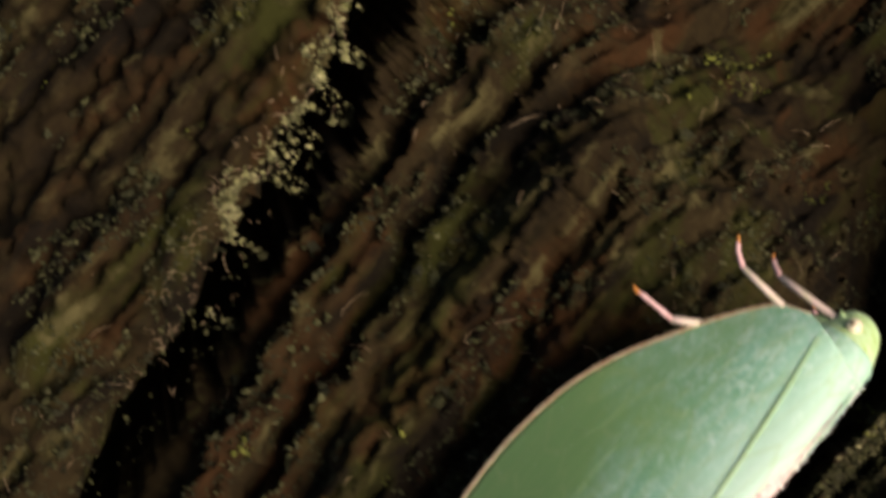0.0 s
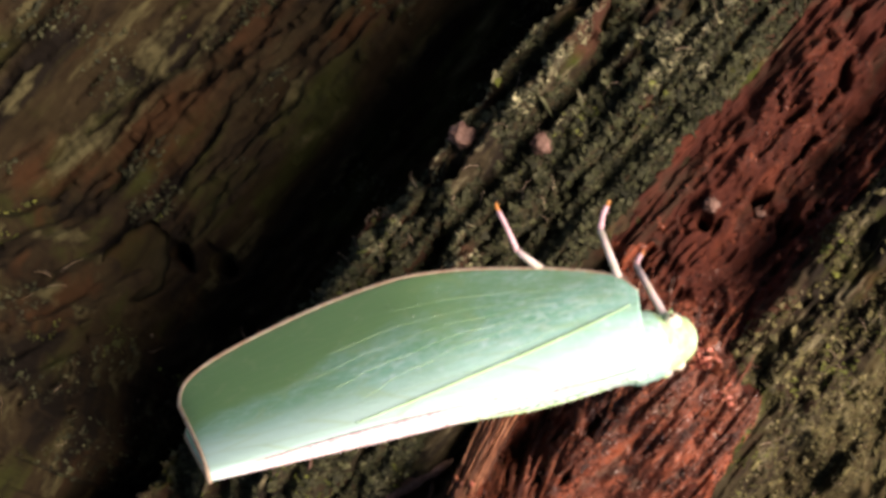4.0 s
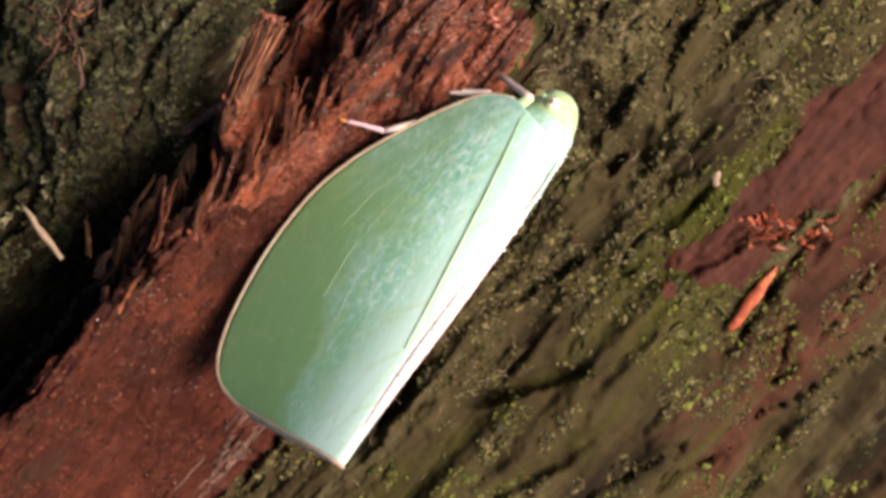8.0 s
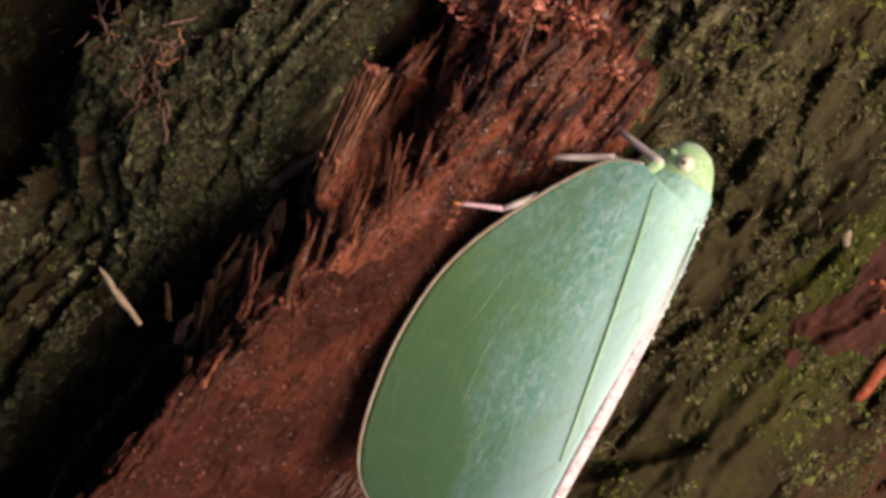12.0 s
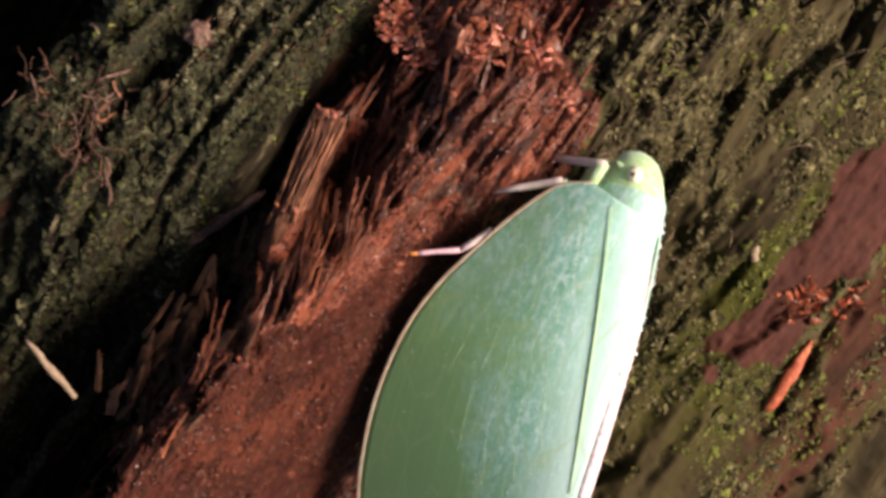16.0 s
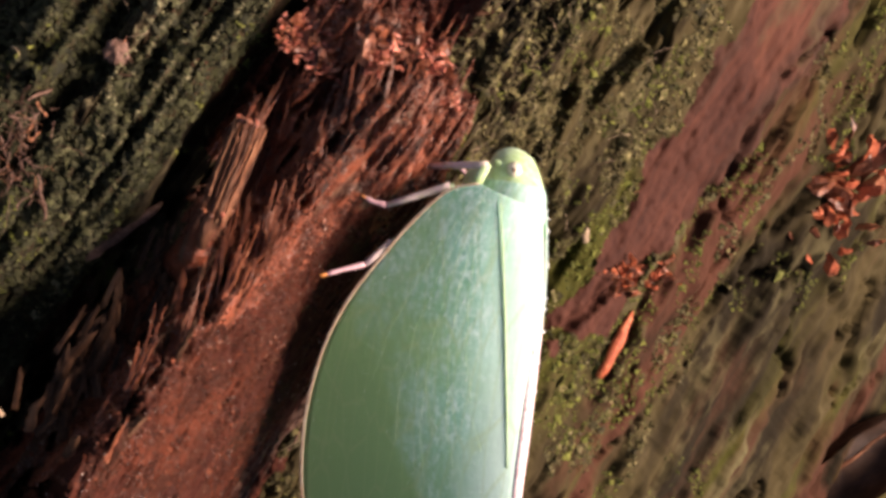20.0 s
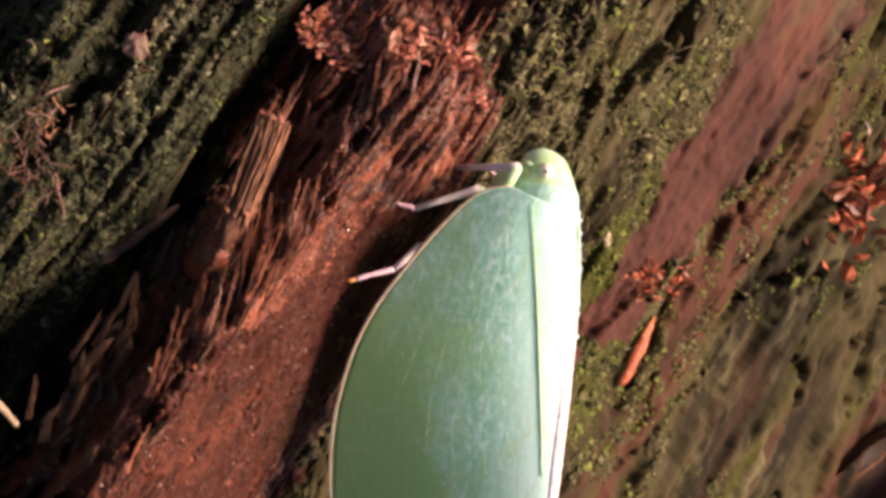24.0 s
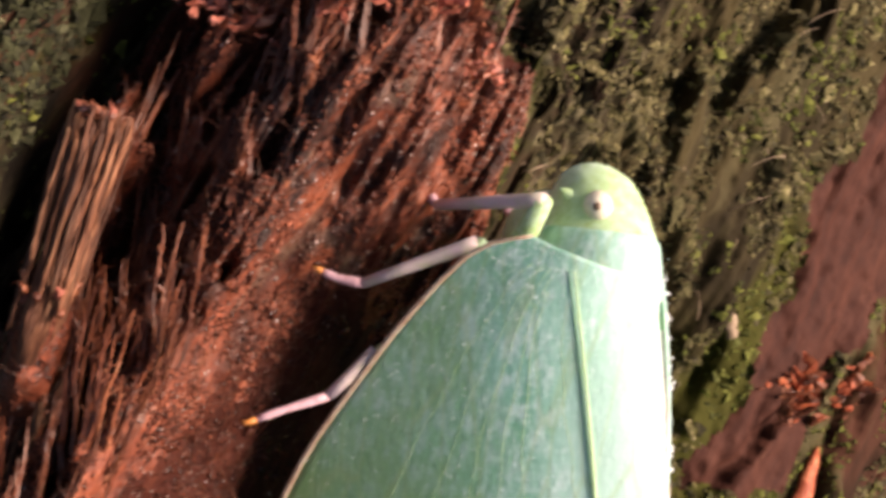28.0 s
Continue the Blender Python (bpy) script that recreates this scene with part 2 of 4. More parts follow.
def wing_material(name, bloom):
    """A waxy green wing that lets light through, with a fine net of yellowish veins."""
    m = material(name, [(0.14, 0.44, 0.31), (0.20, 0.53, 0.41), (0.30, 0.63, 0.53), (0.54, 0.78, 0.73)], 1.4, (0.5, 1, 1), 0.6, 0.6, 8, 0.04, 0.3)
    n, l = m.node_tree.nodes, m.node_tree.links
    b = n["Principled BSDF"]
    src = b.inputs["Base Color"].links[0].from_socket
    tc, mp, net = n.new("ShaderNodeTexCoord"), n.new("ShaderNodeMapping"), n.new("ShaderNodeTexVoronoi")
    mp.inputs["Scale"].default_value = (500, 2600, 2600)
    net.feature = "DISTANCE_TO_EDGE"
    net.inputs["Scale"].default_value = 1.0
    l.new(tc.outputs["Object"], mp.inputs[0])
    l.new(mp.outputs[0], net.inputs["Vector"])
    line = n.new("ShaderNodeMapRange")
    line.inputs["From Max"].default_value = 0.058
    line.inputs["To Min"].default_value, line.inputs["To Max"].default_value = 0.38, 0.0
    l.new(net.outputs["Distance"], line.inputs[0])
    # clear green towards the tail and the costal edge, waxy towards the shoulder and the back
    xyz, reach, blend, bare, wavy, add = (n.new("ShaderNodeSeparateXYZ"), n.new("ShaderNodeMath"), n.new("ShaderNodeMapRange"), n.new("ShaderNodeMix"),
                                          n.new("ShaderNodeTexNoise"), n.new("ShaderNodeMath"))
    l.new(tc.outputs["Object"], xyz.inputs[0])
    l.new(tc.outputs["Object"], wavy.inputs["Vector"])
    wavy.inputs["Scale"].default_value, wavy.inputs["Detail"].default_value = 500, 5
    reach.operation, reach.inputs[1].default_value = "MULTIPLY_ADD", 3.0
    l.new(xyz.outputs[2], reach.inputs[0])
    l.new(xyz.outputs[0], reach.inputs[2])
    add.operation, add.inputs[1].default_value = "MULTIPLY_ADD", 0.017
    l.new(wavy.outputs[0], add.inputs[0])
    l.new(reach.outputs[0], add.inputs[2])
    # bloom shifts this towards white, which also paints sunlight into one wing
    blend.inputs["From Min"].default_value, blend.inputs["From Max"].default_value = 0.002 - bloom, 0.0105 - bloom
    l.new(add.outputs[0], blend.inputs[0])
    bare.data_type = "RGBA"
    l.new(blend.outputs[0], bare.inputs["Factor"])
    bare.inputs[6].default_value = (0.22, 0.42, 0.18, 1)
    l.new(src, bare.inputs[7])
    # flecks of wax, denser where the bloom is thick
    fleck, sift, frost, white = n.new("ShaderNodeTexNoise"), n.new("ShaderNodeMapRange"), n.new("ShaderNodeMath"), n.new("ShaderNodeMix")
    grow = n.new("ShaderNodeMapping")
    grow.inputs["Scale"].default_value = (4000, 7000, 7000)
    l.new(tc.outputs["Object"], grow.inputs[0])
    l.new(grow.outputs[0], fleck.inputs["Vector"])
    fleck.inputs["Scale"].default_value, fleck.inputs["Detail"].default_value, fleck.inputs["Roughness"].default_value = 1.0, 6, 0.7
    sift.inputs["From Min"].default_value, sift.inputs["From Max"].default_value = 0.46 - 8 * bloom, 0.64 - 8 * bloom
    l.new(fleck.outputs[0], sift.inputs[0])
    frost.operation = "MULTIPLY"
    l.new(sift.outputs[0], frost.inputs[0])
    l.new(blend.outputs[0], frost.inputs[1])
    # the ridge of the back: wax white, with the sun's highlight painted in
    crest, more = n.new("ShaderNodeMapRange"), n.new("ShaderNodeMath")
    crest.inputs["From Min"].default_value, crest.inputs["From Max"].default_value = 0.0, 0.0011
    crest.inputs["To Max"].default_value = 0.85
    l.new(xyz.outputs[2], crest.inputs[0])
    more.operation = "MAXIMUM"
    l.new(frost.outputs[0], more.inputs[0])
    l.new(crest.outputs[0], more.inputs[1])
    white.data_type = "RGBA"
    l.new(more.outputs[0], white.inputs["Factor"])
    l.new(bare.outputs[2], white.inputs[6])
    white.inputs[7].default_value = (0.60, 0.83, 0.79, 1)
    mix = n.new("ShaderNodeMix")
    mix.data_type = "RGBA"
    l.new(line.outputs[0], mix.inputs["Factor"])
    l.new(white.outputs[2], mix.inputs[6])
    mix.inputs[7].default_value = (0.40, 0.54, 0.26, 1)
    l.new(mix.outputs[2], b.inputs["Base Color"])
    thin, both = n.new("ShaderNodeBsdfTranslucent"), n.new("ShaderNodeMixShader")
    thin.inputs["Color"].default_value = (0.40, 0.72, 0.28, 1)
    both.inputs[0].default_value = 0.3
    l.new(b.outputs[0], both.inputs[1])
    l.new(thin.outputs[0], both.inputs[2])
    l.new(both.outputs[0], n["Material Output"].inputs[0])
    return m


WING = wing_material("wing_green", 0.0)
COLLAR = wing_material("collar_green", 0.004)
SUNLIT_WING = wing_material("wing_waxy_sunlit", 0.012)   # waxy wing on the lit side, whitened further to paint in sunlight


# ---- mesh helpers ----
def part(name, bm, mat, parent=None, label="", smooth=True):
    """Links a bmesh drawn in millimetres as one mesh object under a thing or a part."""
    me = bpy.data.meshes.new(name)
    bmesh.ops.scale(bm, vec=(MM,) * 3, verts=bm.verts)
    bm.to_mesh(me)
    bm.free()
    me.materials.append(mat)
    if smooth:
        me.shade_smooth()
    ob = new(name, me)
    ob.parent = parent
    return tagged(ob, label)


def sheet(name, co, faces, mat, parent, label="", kind=""):
    """A large mesh from arrays: co in millimetres, faces as rows of four."""
    me = bpy.data.meshes.new(name)
    used, inv = np.unique(faces, return_inverse=True)
    co, faces = co[used] * MM, inv.reshape(faces.shape)
    me.vertices.add(len(co))
    me.vertices.foreach_set("co", co.astype(np.float32).ravel())
    me.loops.add(faces.size)
    me.loops.foreach_set("vertex_index", faces.astype(np.int32).ravel())
    me.polygons.add(len(faces))
    me.polygons.foreach_set("loop_start", np.arange(0, faces.size, 4, dtype=np.int32))
    me.update(calc_edges=True)
    me.validate()
    me.materials.append(mat)
    me.shade_smooth()
    ob = new(name, me)
    ob.parent = parent
    return tagged(ob, label, kind=kind)


def lattice(ix, iy, seed):
    h = (ix.astype(np.int64) * 374761393 + iy.astype(np.int64) * 668265263 + seed * 974634777) & 0xFFFFFFFF
    h = ((h ^ (h >> 13)) * 1274126177) & 0xFFFFFFFF
    return ((h ^ (h >> 16)) & 0xFFFF) / 32767.5 - 1.0


def value_noise(x, y, seed=0):
    ix, iy = np.floor(x), np.floor(y)
    fx, fy = x - ix, y - iy
    fx, fy = fx * fx * (3 - 2 * fx), fy * fy * (3 - 2 * fy)
    a, b = lattice(ix, iy, seed), lattice(ix + 1, iy, seed)
    c, d = lattice(ix, iy + 1, seed), lattice(ix + 1, iy + 1, seed)
    return (a * (1 - fx) + b * fx) * (1 - fy) + (c * (1 - fx) + d * fx) * fy


def fbm(x, y, seed=0, octaves=3):
    out, amp = 0, 1.0
    for k in range(octaves):
        out = out + amp * value_noise(x * 2 ** k, y * 2 ** k, seed + 17 * k)
        amp *= 0.5
    return out / 1.6


def step(a, b, x):
    t = np.clip((x - a) / (b - a), 0, 1)
    return t * t * (3 - 2 * t)


# ---- the log: u runs along the grain, v across it; its own frame is (u, -v, z) ----
PROFILE_V = [-75, -62, -45, -33, -29, -27.5, -26.5, -24.5, -22, -17, -15.2, -14.7, -12, -10, -9, -8.2, -7.4, -6.6, -5.9, -5.3, -4.4, -3.6, -3.0, -2.4,
             -1.9, -1.2, -0.6, 0, 0.6, 1.2, 2, 3, 3.9, 4.8, 5.7, 6.5, 7.5, 9, 11, 13, 16, 20, 30, 50, 70]
LEFT_Z = [-62, -30, -16, -10.5, -8.5, -8.4, -12, -8, -6.5, -3, -1.8, -2.8, -0.2, 0.9, 0.9, -0.8, -8, -11, -5, -1.2, -0.5, -1.2, -0.7, -1.2]
RIGHT_Z = [-7.5, -8, -9.3, -12.5, -15, -24, -45, -62]
LOW_Z = LEFT_Z + [-3.6, -7, -7.8, -7.4, -4.6, -1.1, -1.3, -2.6, -3.8, -5.1, -6.7, -7.3, -7.4] + RIGHT_Z
MID_Z = LEFT_Z + [-1.2, -1.2, -3.8, -1.1, -0.6, -0.3, -0.35, -0.9, -1.7, -3.4, -5, -6, -7] + RIGHT_Z
HIGH_Z = LEFT_Z + [-0.9, -1.4, -1.8, -2, -2.2, -2.4, -2.5, -1.9, -2.2, -2.7, -3.4, -4.4, -5.6] + [-7.0] + RIGHT_Z[1:]


# the brown bark across the cleft: raised strips down the grain, a sunken plate further up
STRIP_V = [-75, -55, -40, -30, -24, -21.7, -21.35, -21.05, -20.3, -19.9, -19.4, -19.0, -18.2, -17.7, -17.2, -16.5, -15.6, -14.6, -14.1, -13.4, -11.5, -10, -9, -8.4, -7.6, -6.4, -5.9]
STRIP_Z = [-62, -26, -3, 1.4, 2.0, 1.9, 1.0, -7.0, -6.0, 0.0, -0.7, 0.9, 0.9, -0.6, 0.9, 0.4, 1.5, 1.7, 0.1, 0.8, 0.5, -0.8, -2.5, -6.0, -11, -11, -5.0]
PLATE_V = [-75, -55, -40, -30, -24, -20, -17, -16.6, -16.2, -14, -11.5, -10.5, -9.8, -8.5, -7.4, -6.6, -5.9]
PLATE_Z = [-62, -32, -16, -9, -6, -6, -6.2, -6.4, -7.8, -8.2, -8.2, -8.2, -9.5, -12, -13, -12, -5.0]


def warp(u, v):
    """The cross-grain place in the profile, which wanders along the grain."""
    return v + 0.35 * fbm(u / 5.5, v / 9, 3) + 0.16 * fbm(u / 1.2, v / 1.6, 5)


def bands(u, v):
    """How far the three profiles hold at a place: the low slope, the broken ridge, the hollow above its end."""
    jag = 0.5 * fbm(u / 0.9, v / 0.5, 9)
    high = step(3.5, 4.5, u + jag)
    low = 1 - step(-1.2, 2.4, u)
    return low, np.clip(1 - low - high, 0, 1), high


def zones(u, v):
    """0 brown bark, 1 mossy bark, 2 rotten red wood, 3 weathered bark on the far side of the ridge."""
    q = warp(u, v) + 0.22 * fbm(u / 0.7, v / 0.25, 41)
    low, mid, high = bands(u, v)
    z = np.where(q < -7.0, 0, 1)
    z = np.where(q > 5.8 + 1.2 * fbm(u / 2.5, v / 1.5, 47), 3, z)
    rim = 0.15 + 0.45 * fbm(u / 0.8, v / 0.4, 54) - 1.1 * step(-0.8, 0.8, u)
    z = np.where((q > rim) & (q > -0.4 * low - 0.3 * mid - 0.9 * high) & (q < 5.7 * low + 4.6 * mid + 2.8 * high + 0.4 * fbm(u / 1.5, v, 43)), 2, z)
    z = np.where((q > 10.15 + 0.6 * fbm(u / 1.5, v, 44)) & (q < 11.6 + 0.12 * u + 0.6 * fbm(u / 1.5, v, 45)) & (u + fbm(u, v, 46) > 1.6 + 1.1 * np.maximum(0, q - 10.6)) & (u < 24), 2, z)
    z = np.where((z == 2) & (v > 7), 5, z)
    edge = np.clip(3.2 + 0.28 * u, 1.0, 4.3) + 0.3 * fbm(u / 0.5, v / 0.3, 48)
    z = np.where((z == 2) & (v < 7) & ((q < edge) | (u + 1.2 * fbm(u / 1.1, v / 0.5, 49) > 0.9)) & (u + 1.5 * fbm(u / 1.0, v / 0.45, 50) < 4.4), 4, z)
    return z


FURROWS = ((-1.9, 7.6, 0.6, 8.0, 0.22, 1.6), (-4.6, 8.4, -1.4, 10.2, 0.25, 1.5), (1.6, 10.3, 5.6, 11.9, 0.16, 0.9), (-6.5, 10.5, -2.5, 11.6, 0.3, 1.2), (5.6, 12.5, 15, 14.2, 0.22, 1.2),
           (4.1, 14.8, 13, 16.9, 0.2, 0.8), (6.5, 7.2, 11, 7.9, 0.2, 1.2), (-4.0, -3.6, 0.4, -3.1, 0.16, 1.4), (-0.6, -2.3, 5.0, -2.6, 0.14, 1.2), (1.2, -4.2, 6.5, -4.0, 0.16, 1.2),
           (4.6, 7.0, 7.6, 6.2, 0.2, 1.0), (-7.5, 7.6, -4.0, 7.0, 0.25, 1.3))


def furrows(u, v):
    """Long open fissures: from one place to another along the grain, half as wide as given, and deep."""
    deep = 0 * u
    wv = v + 0.25 * fbm(u / 1.1, v / 2.5, 57) + 0.07 * fbm(u / 0.25, v / 0.8, 58)
    for u0, v0, u1, v1, width, depth in FURROWS:
        t = (u - u0) / (u1 - u0)
        near = np.exp(-((wv - v0 - (v1 - v0) * t) / width) ** 4) * step(-0.05, 0.2, t) * (1 - step(0.75, 1.05, t))
        deep = np.maximum(deep, depth * near)
    return deep


def height(u, v):
    q = warp(u, v)
    low, mid, high = bands(u, v)
    # the cleft beside the moss opens further down the grain than the slab does
    gap = 1 - step(-5.6, -1.8, u + 0.6 * fbm(u / 1.5, v / 0.8, 53))
    side = step(0.3, 1.2, q)
    low, mid = low * side + np.minimum(gap, 1 - high) * (1 - side), mid * side + np.maximum(0, 1 - high - gap) * (1 - side)
    z = low * np.interp(q, PROFILE_V, LOW_Z) + mid * np.interp(q, PROFILE_V, MID_Z) + high * np.interp(q, PROFILE_V, HIGH_Z)
    down = 1 - step(-11.5, -2.5, u + 0.8 * fbm(u / 2, v / 2, 31))
    bent = q + 0.23 * np.minimum(u + 8, 0) * step(-7, -11, v) + 0.22 * fbm(u / 0.4, v / 3, 37) + 0.1 * fbm(u / 0.13, v / 2, 38)
    # the mossy side sinks towards the root end
    z = z - 6.3 * (1 - step(-8.8, -3.6, u)) * step(-6.2, -5.2, q) * (1 - step(-1.6, -0.8, q))
    z = np.where(q < -5.9, down * np.interp(np.minimum(bent, -5.9), STRIP_V, STRIP_Z) + (1 - down) * np.interp(q, PLATE_V, PLATE_Z), z)
    z = z - 1.5 * step(-15, -10, u) * down * step(-19.8, -19.2, bent) * (1 - step(-17, -13.6, bent))
    red = step(-0.8, 0, q) * (1 - step(4.6, 5.6, q))
    smooth = red * step(0.9, 1.7, q + 0.5 * fbm(u / 1.2, v, 8) - 0.6 * step(-2, 1.5, u)) * (1 - step(0.3, 1.8, u))
    rough = 1 - 0.62 * smooth
    mild = step(5.6, 7.5, q)
    # long ridges, fibres, then crumbs; the bare band is smoother
    band = step(9.2, 9.8, q) * (1 - step(12, 13, q))
    ridges = np.abs(fbm(u / 5, v / 0.9, 11))
    z = z + rough * (1 - 0.45 * mild) * (0.35 - 0.9 * ridges) + mild * (1 - 0.65 * band) * (0.7 * fbm(u / 6, v / 1.8, 12) - 0.5 * np.abs(fbm(u / 4.5, v / 1.3, 14)) + 0.5 * np.maximum(0, fbm(u / 1.3, v / 0.75, 16, 3)))
    # fissures along the grain: a fine net, then the long ones
    bark = step(5.6, 6.6, q) + (1 - step(-1.6, -1.1, q)) * step(-6.4, -5.6, q)
    z = z - bark * (1 - band) * (0.9 - 0.25 * mild) * np.exp(-(fbm(u / 5.5, v / (0.85 + 0.5 * mild), 55) / 0.045) ** 2)
    crest = (1 - step(-1.8, -1.2, q)) * step(-6.2, -5.6, q)
    z = z + crest * (0.35 - 1.5 * np.abs(fbm(u / 6.0, v / 0.62, 59, 2)))
    z = z - 0.45 * furrows(u, v)
    fibre = np.abs(fbm(u / 1.6, v / 0.20, 13, 3))
    z = z + rough * (1 - 0.75 * mild) * (0.12 - 0.42 * fibre)
    z = z + (0.3 + 0.7 * rough) * (1 - 0.5 * mild) * 0.09 * fbm(u / 0.30, v / 0.11, 15, 3)
    crumb = fbm(u / 0.42, v / 0.36, 17, 4)
    moss = step(-7.2, -6.2, q) * (1 - step(-2.2, -1.6, q)) + (1 - red) * step(2.8, 4.5, q)
    z = z + moss * (1 - 0.85 * mild) * (0.5 * crumb + 0.12 * fbm(u / 0.16, v / 0.15, 18, 2) - 0.3 * np.maximum(0, fbm(u / 0.5, v / 0.4, 19, 2) - 0.25))
    pits = np.maximum(0, fbm(u / 0.7, v / 0.35, 27, 3) - 0.2)
    z = z - red * rough * (1 - 0.9 * smooth) * (1 - 0.75 * step(1.9, 2.7, q) * step(-0.6, 0.6, u)) * 2.6 * pits
    z = z + red * rough * 0.24 * np.abs(fbm(u / 0.9, v / 0.13, 30, 2))
    # hollows between the splinters along the torn edge
    edge = 1.75 + 0.06 * (u + 7) + 0.3 * fbm(u / 0.8, v * 0, 28)
    torn = step(-0.9, 0.0, q) * (1 - step(edge - 0.45, edge, q)) * (1 - step(2.2, 3.2, u)) * (1 - 0.6 * step(-0.8, 0.8, u))
    z = z - torn * (0.25 + 1.65 * step(0.1, 1.3, edge - q) + 2.6 * step(0.02, 0.24, fbm(u / 0.9, v / 0.3, 29, 3)))
    z = z - 1.5 * np.exp(-((q - 1.7) / 0.9) ** 2) * step(4.8, 7.0, u) + 0.5 * red * high * fbm(u / 0.6, v / 0.5, 52, 3)
    # the wood that still holds the broken twig
    along = np.clip((-u + 0.25 * v) / 2.98, 0, 1)
    aside = np.hypot(u + 2.8 * along, v - 0.7 * along)
    prop = -0.42 - 0.70 * along - 2.6 * (1 - step(0.3, 0.75, along)) - 2.2 * (aside / 0.5) ** 2 + 0.15 * fbm(u / 0.3, v / 0.12, 39)
    z = np.where(aside < 0.75, np.maximum(z, prop), z)
    z = z + 0.03 * fbm(u / 0.12, v / 0.10, 21, 2)
    # two holes bored under the edge of the bark plate, and the lip below them
    for hu, hv, ru, rv in ((-2.95, -10.85, 0.26, 0.42), (-2.32, -9.95, 0.30, 0.34)):
        d = ((u - hu + 0.12 * fbm(u / 0.3, v / 0.3, 71)) / ru) ** 2 + ((v - hv + 0.15 * fbm(u / 0.35, v / 0.35, 72)) / rv) ** 2
        z = z - 2.2 * np.exp(-d ** 2)
    left = 1 - step(-8.6, -7.6, q)
    plates = np.floor(1.4 * fbm(u / 12, v / 4, 23, 2) + 0.22 * fbm(u / 1.1, v / 0.7, 24))
    ragged = np.abs(fbm(u / 1.2, bent / 0.5, 33)) * 0.5 + 0.22 * fbm(u / 0.4, v / 0.3, 35, 3)
    return z + left * (0.3 * plates - ragged * down - 0.4 * ragged * (1 - down))


def spaced(a, b, c, d, fine, coarse):
    """Even fine steps from b to c, growing outwards to a and d."""
    mid = list(np.arange(b, c, fine))
    up, s, x = [], fine, c
    while x < d:
        up.append(x)
        s = min(s * 1.006 + 0.0003, coarse)
        x += s
    down, s, x = [], fine, b - fine
    while x > a:
        down.append(x)
        s = min(s * 1.006 + 0.0003, coarse)
        x -= s
    return np.array(down[::-1] + mid + up)


log = tagged(new("rotten_log"), "rotting fallen log with mossy bark and a splintered red ridge", "log", kind="structure")
log.rotation_euler = (0, 0, radians(GRAIN))
US, VS = spaced(-110, -10, 6.5, 90, 0.05, 2.5), spaced(-72, -6.5, 6.5, 68, 0.036, 2.0)
U, V = np.meshgrid(US, VS, indexing="ij")
Z = height(U, V)
ids = np.arange(U.size).reshape(U.shape)
quads = np.stack([ids[:-1, 1:], ids[:-1, :-1], ids[1:, :-1], ids[1:, 1:]], -1).reshape(-1, 4)
zone = zones((U[:-1, :-1] + U[1:, 1:]) / 2, (V[:-1, :-1] + V[1:, 1:]) / 2).ravel()
# the wide crack across the brown bark is undercut: the plate beyond it overhangs
BENT = V + 0.23 * np.minimum(U + 8, 0)
UNDER = step(-22.6, -21.6, BENT) * (1 - step(-20.2, -19.4, BENT)) * (1 - step(-10, -5, U)) * np.clip(0.8 - Z, 0, 9)
points = np.stack([U, -(V - 0.55 * UNDER), Z], -1).reshape(-1, 3)
for k, (name, mat, label) in enumerate((("bark", BARK, "cracked brown bark in flat plates"), ("mossy_bark", MOSSY, "crumbly bark under thin green moss"),
                                        ("red_wood", RED, "crumbling brick-red rotten wood"), ("weathered_bark", MILD, "weathered olive-brown bark"), ("torn_wood", TORN, "freshly torn red wood fibres"), ("red_band", BAND, "weathered pinkish brown strip of bare wood"))):
    sheet(name, points, quads[zone == k], mat, log, label)

bm = bmesh.new()
bmesh.ops.create_grid(bm, x_segments=2, y_segments=2, size=40000)
ground = part("ground", bm, SOIL)
tagged(ground, "dark leaf-mould forest floor", "ground", kind="structure")
ground.location.z = -0.06


def curve(points, n):
    """n points along a smooth line through the given ones, evenly spaced in their index."""
    p = [Vector(q) for q in points]
    out = []
    for k in range(n):
        t = k / (n - 1) * (len(p) - 1)
        i = min(int(t), len(p) - 2)
        f = t - i
        a, b, c, d = p[max(i - 1, 0)], p[i], p[i + 1], p[min(i + 2, len(p) - 1)]
        out.append(0.5 * ((2 * b) + (c - a) * f + (2 * a - 5 * b + 4 * c - d) * f * f + (3 * b - a - 3 * c + d) * f ** 3))
    return out


def tube(bm, line, radii, sides=6):
    """A tapered tube along a line, with closed ends."""
    rings = []
    for k, p in enumerate(line):
        d = (line[min(k + 1, len(line) - 1)] - line[max(k - 1, 0)]).normalized()
        a = d.orthogonal().normalized() if not rings else (axis - d * axis.dot(d)).normalized()
        axis, b = a, d.cross(a)
        r = radii[k] if isinstance(radii, (list, tuple)) else radii
        rings.append([bm.verts.new(p + r * (math.cos(s) * a + math.sin(s) * b)) for s in (2 * math.pi * j / sides for j in range(sides))])
    for q, w in zip(rings, rings[1:]):
        for j in range(sides):
            bm.faces.new((q[j], q[(j + 1) % sides], w[(j + 1) % sides], w[j]))
    bm.faces.new(rings[0][::-1])
    bm.faces.new(rings[-1])


def lie(u, v):
    return float(height(np.array([float(u)]), np.array([float(v)]))[0])


RNG = random.Random(7)


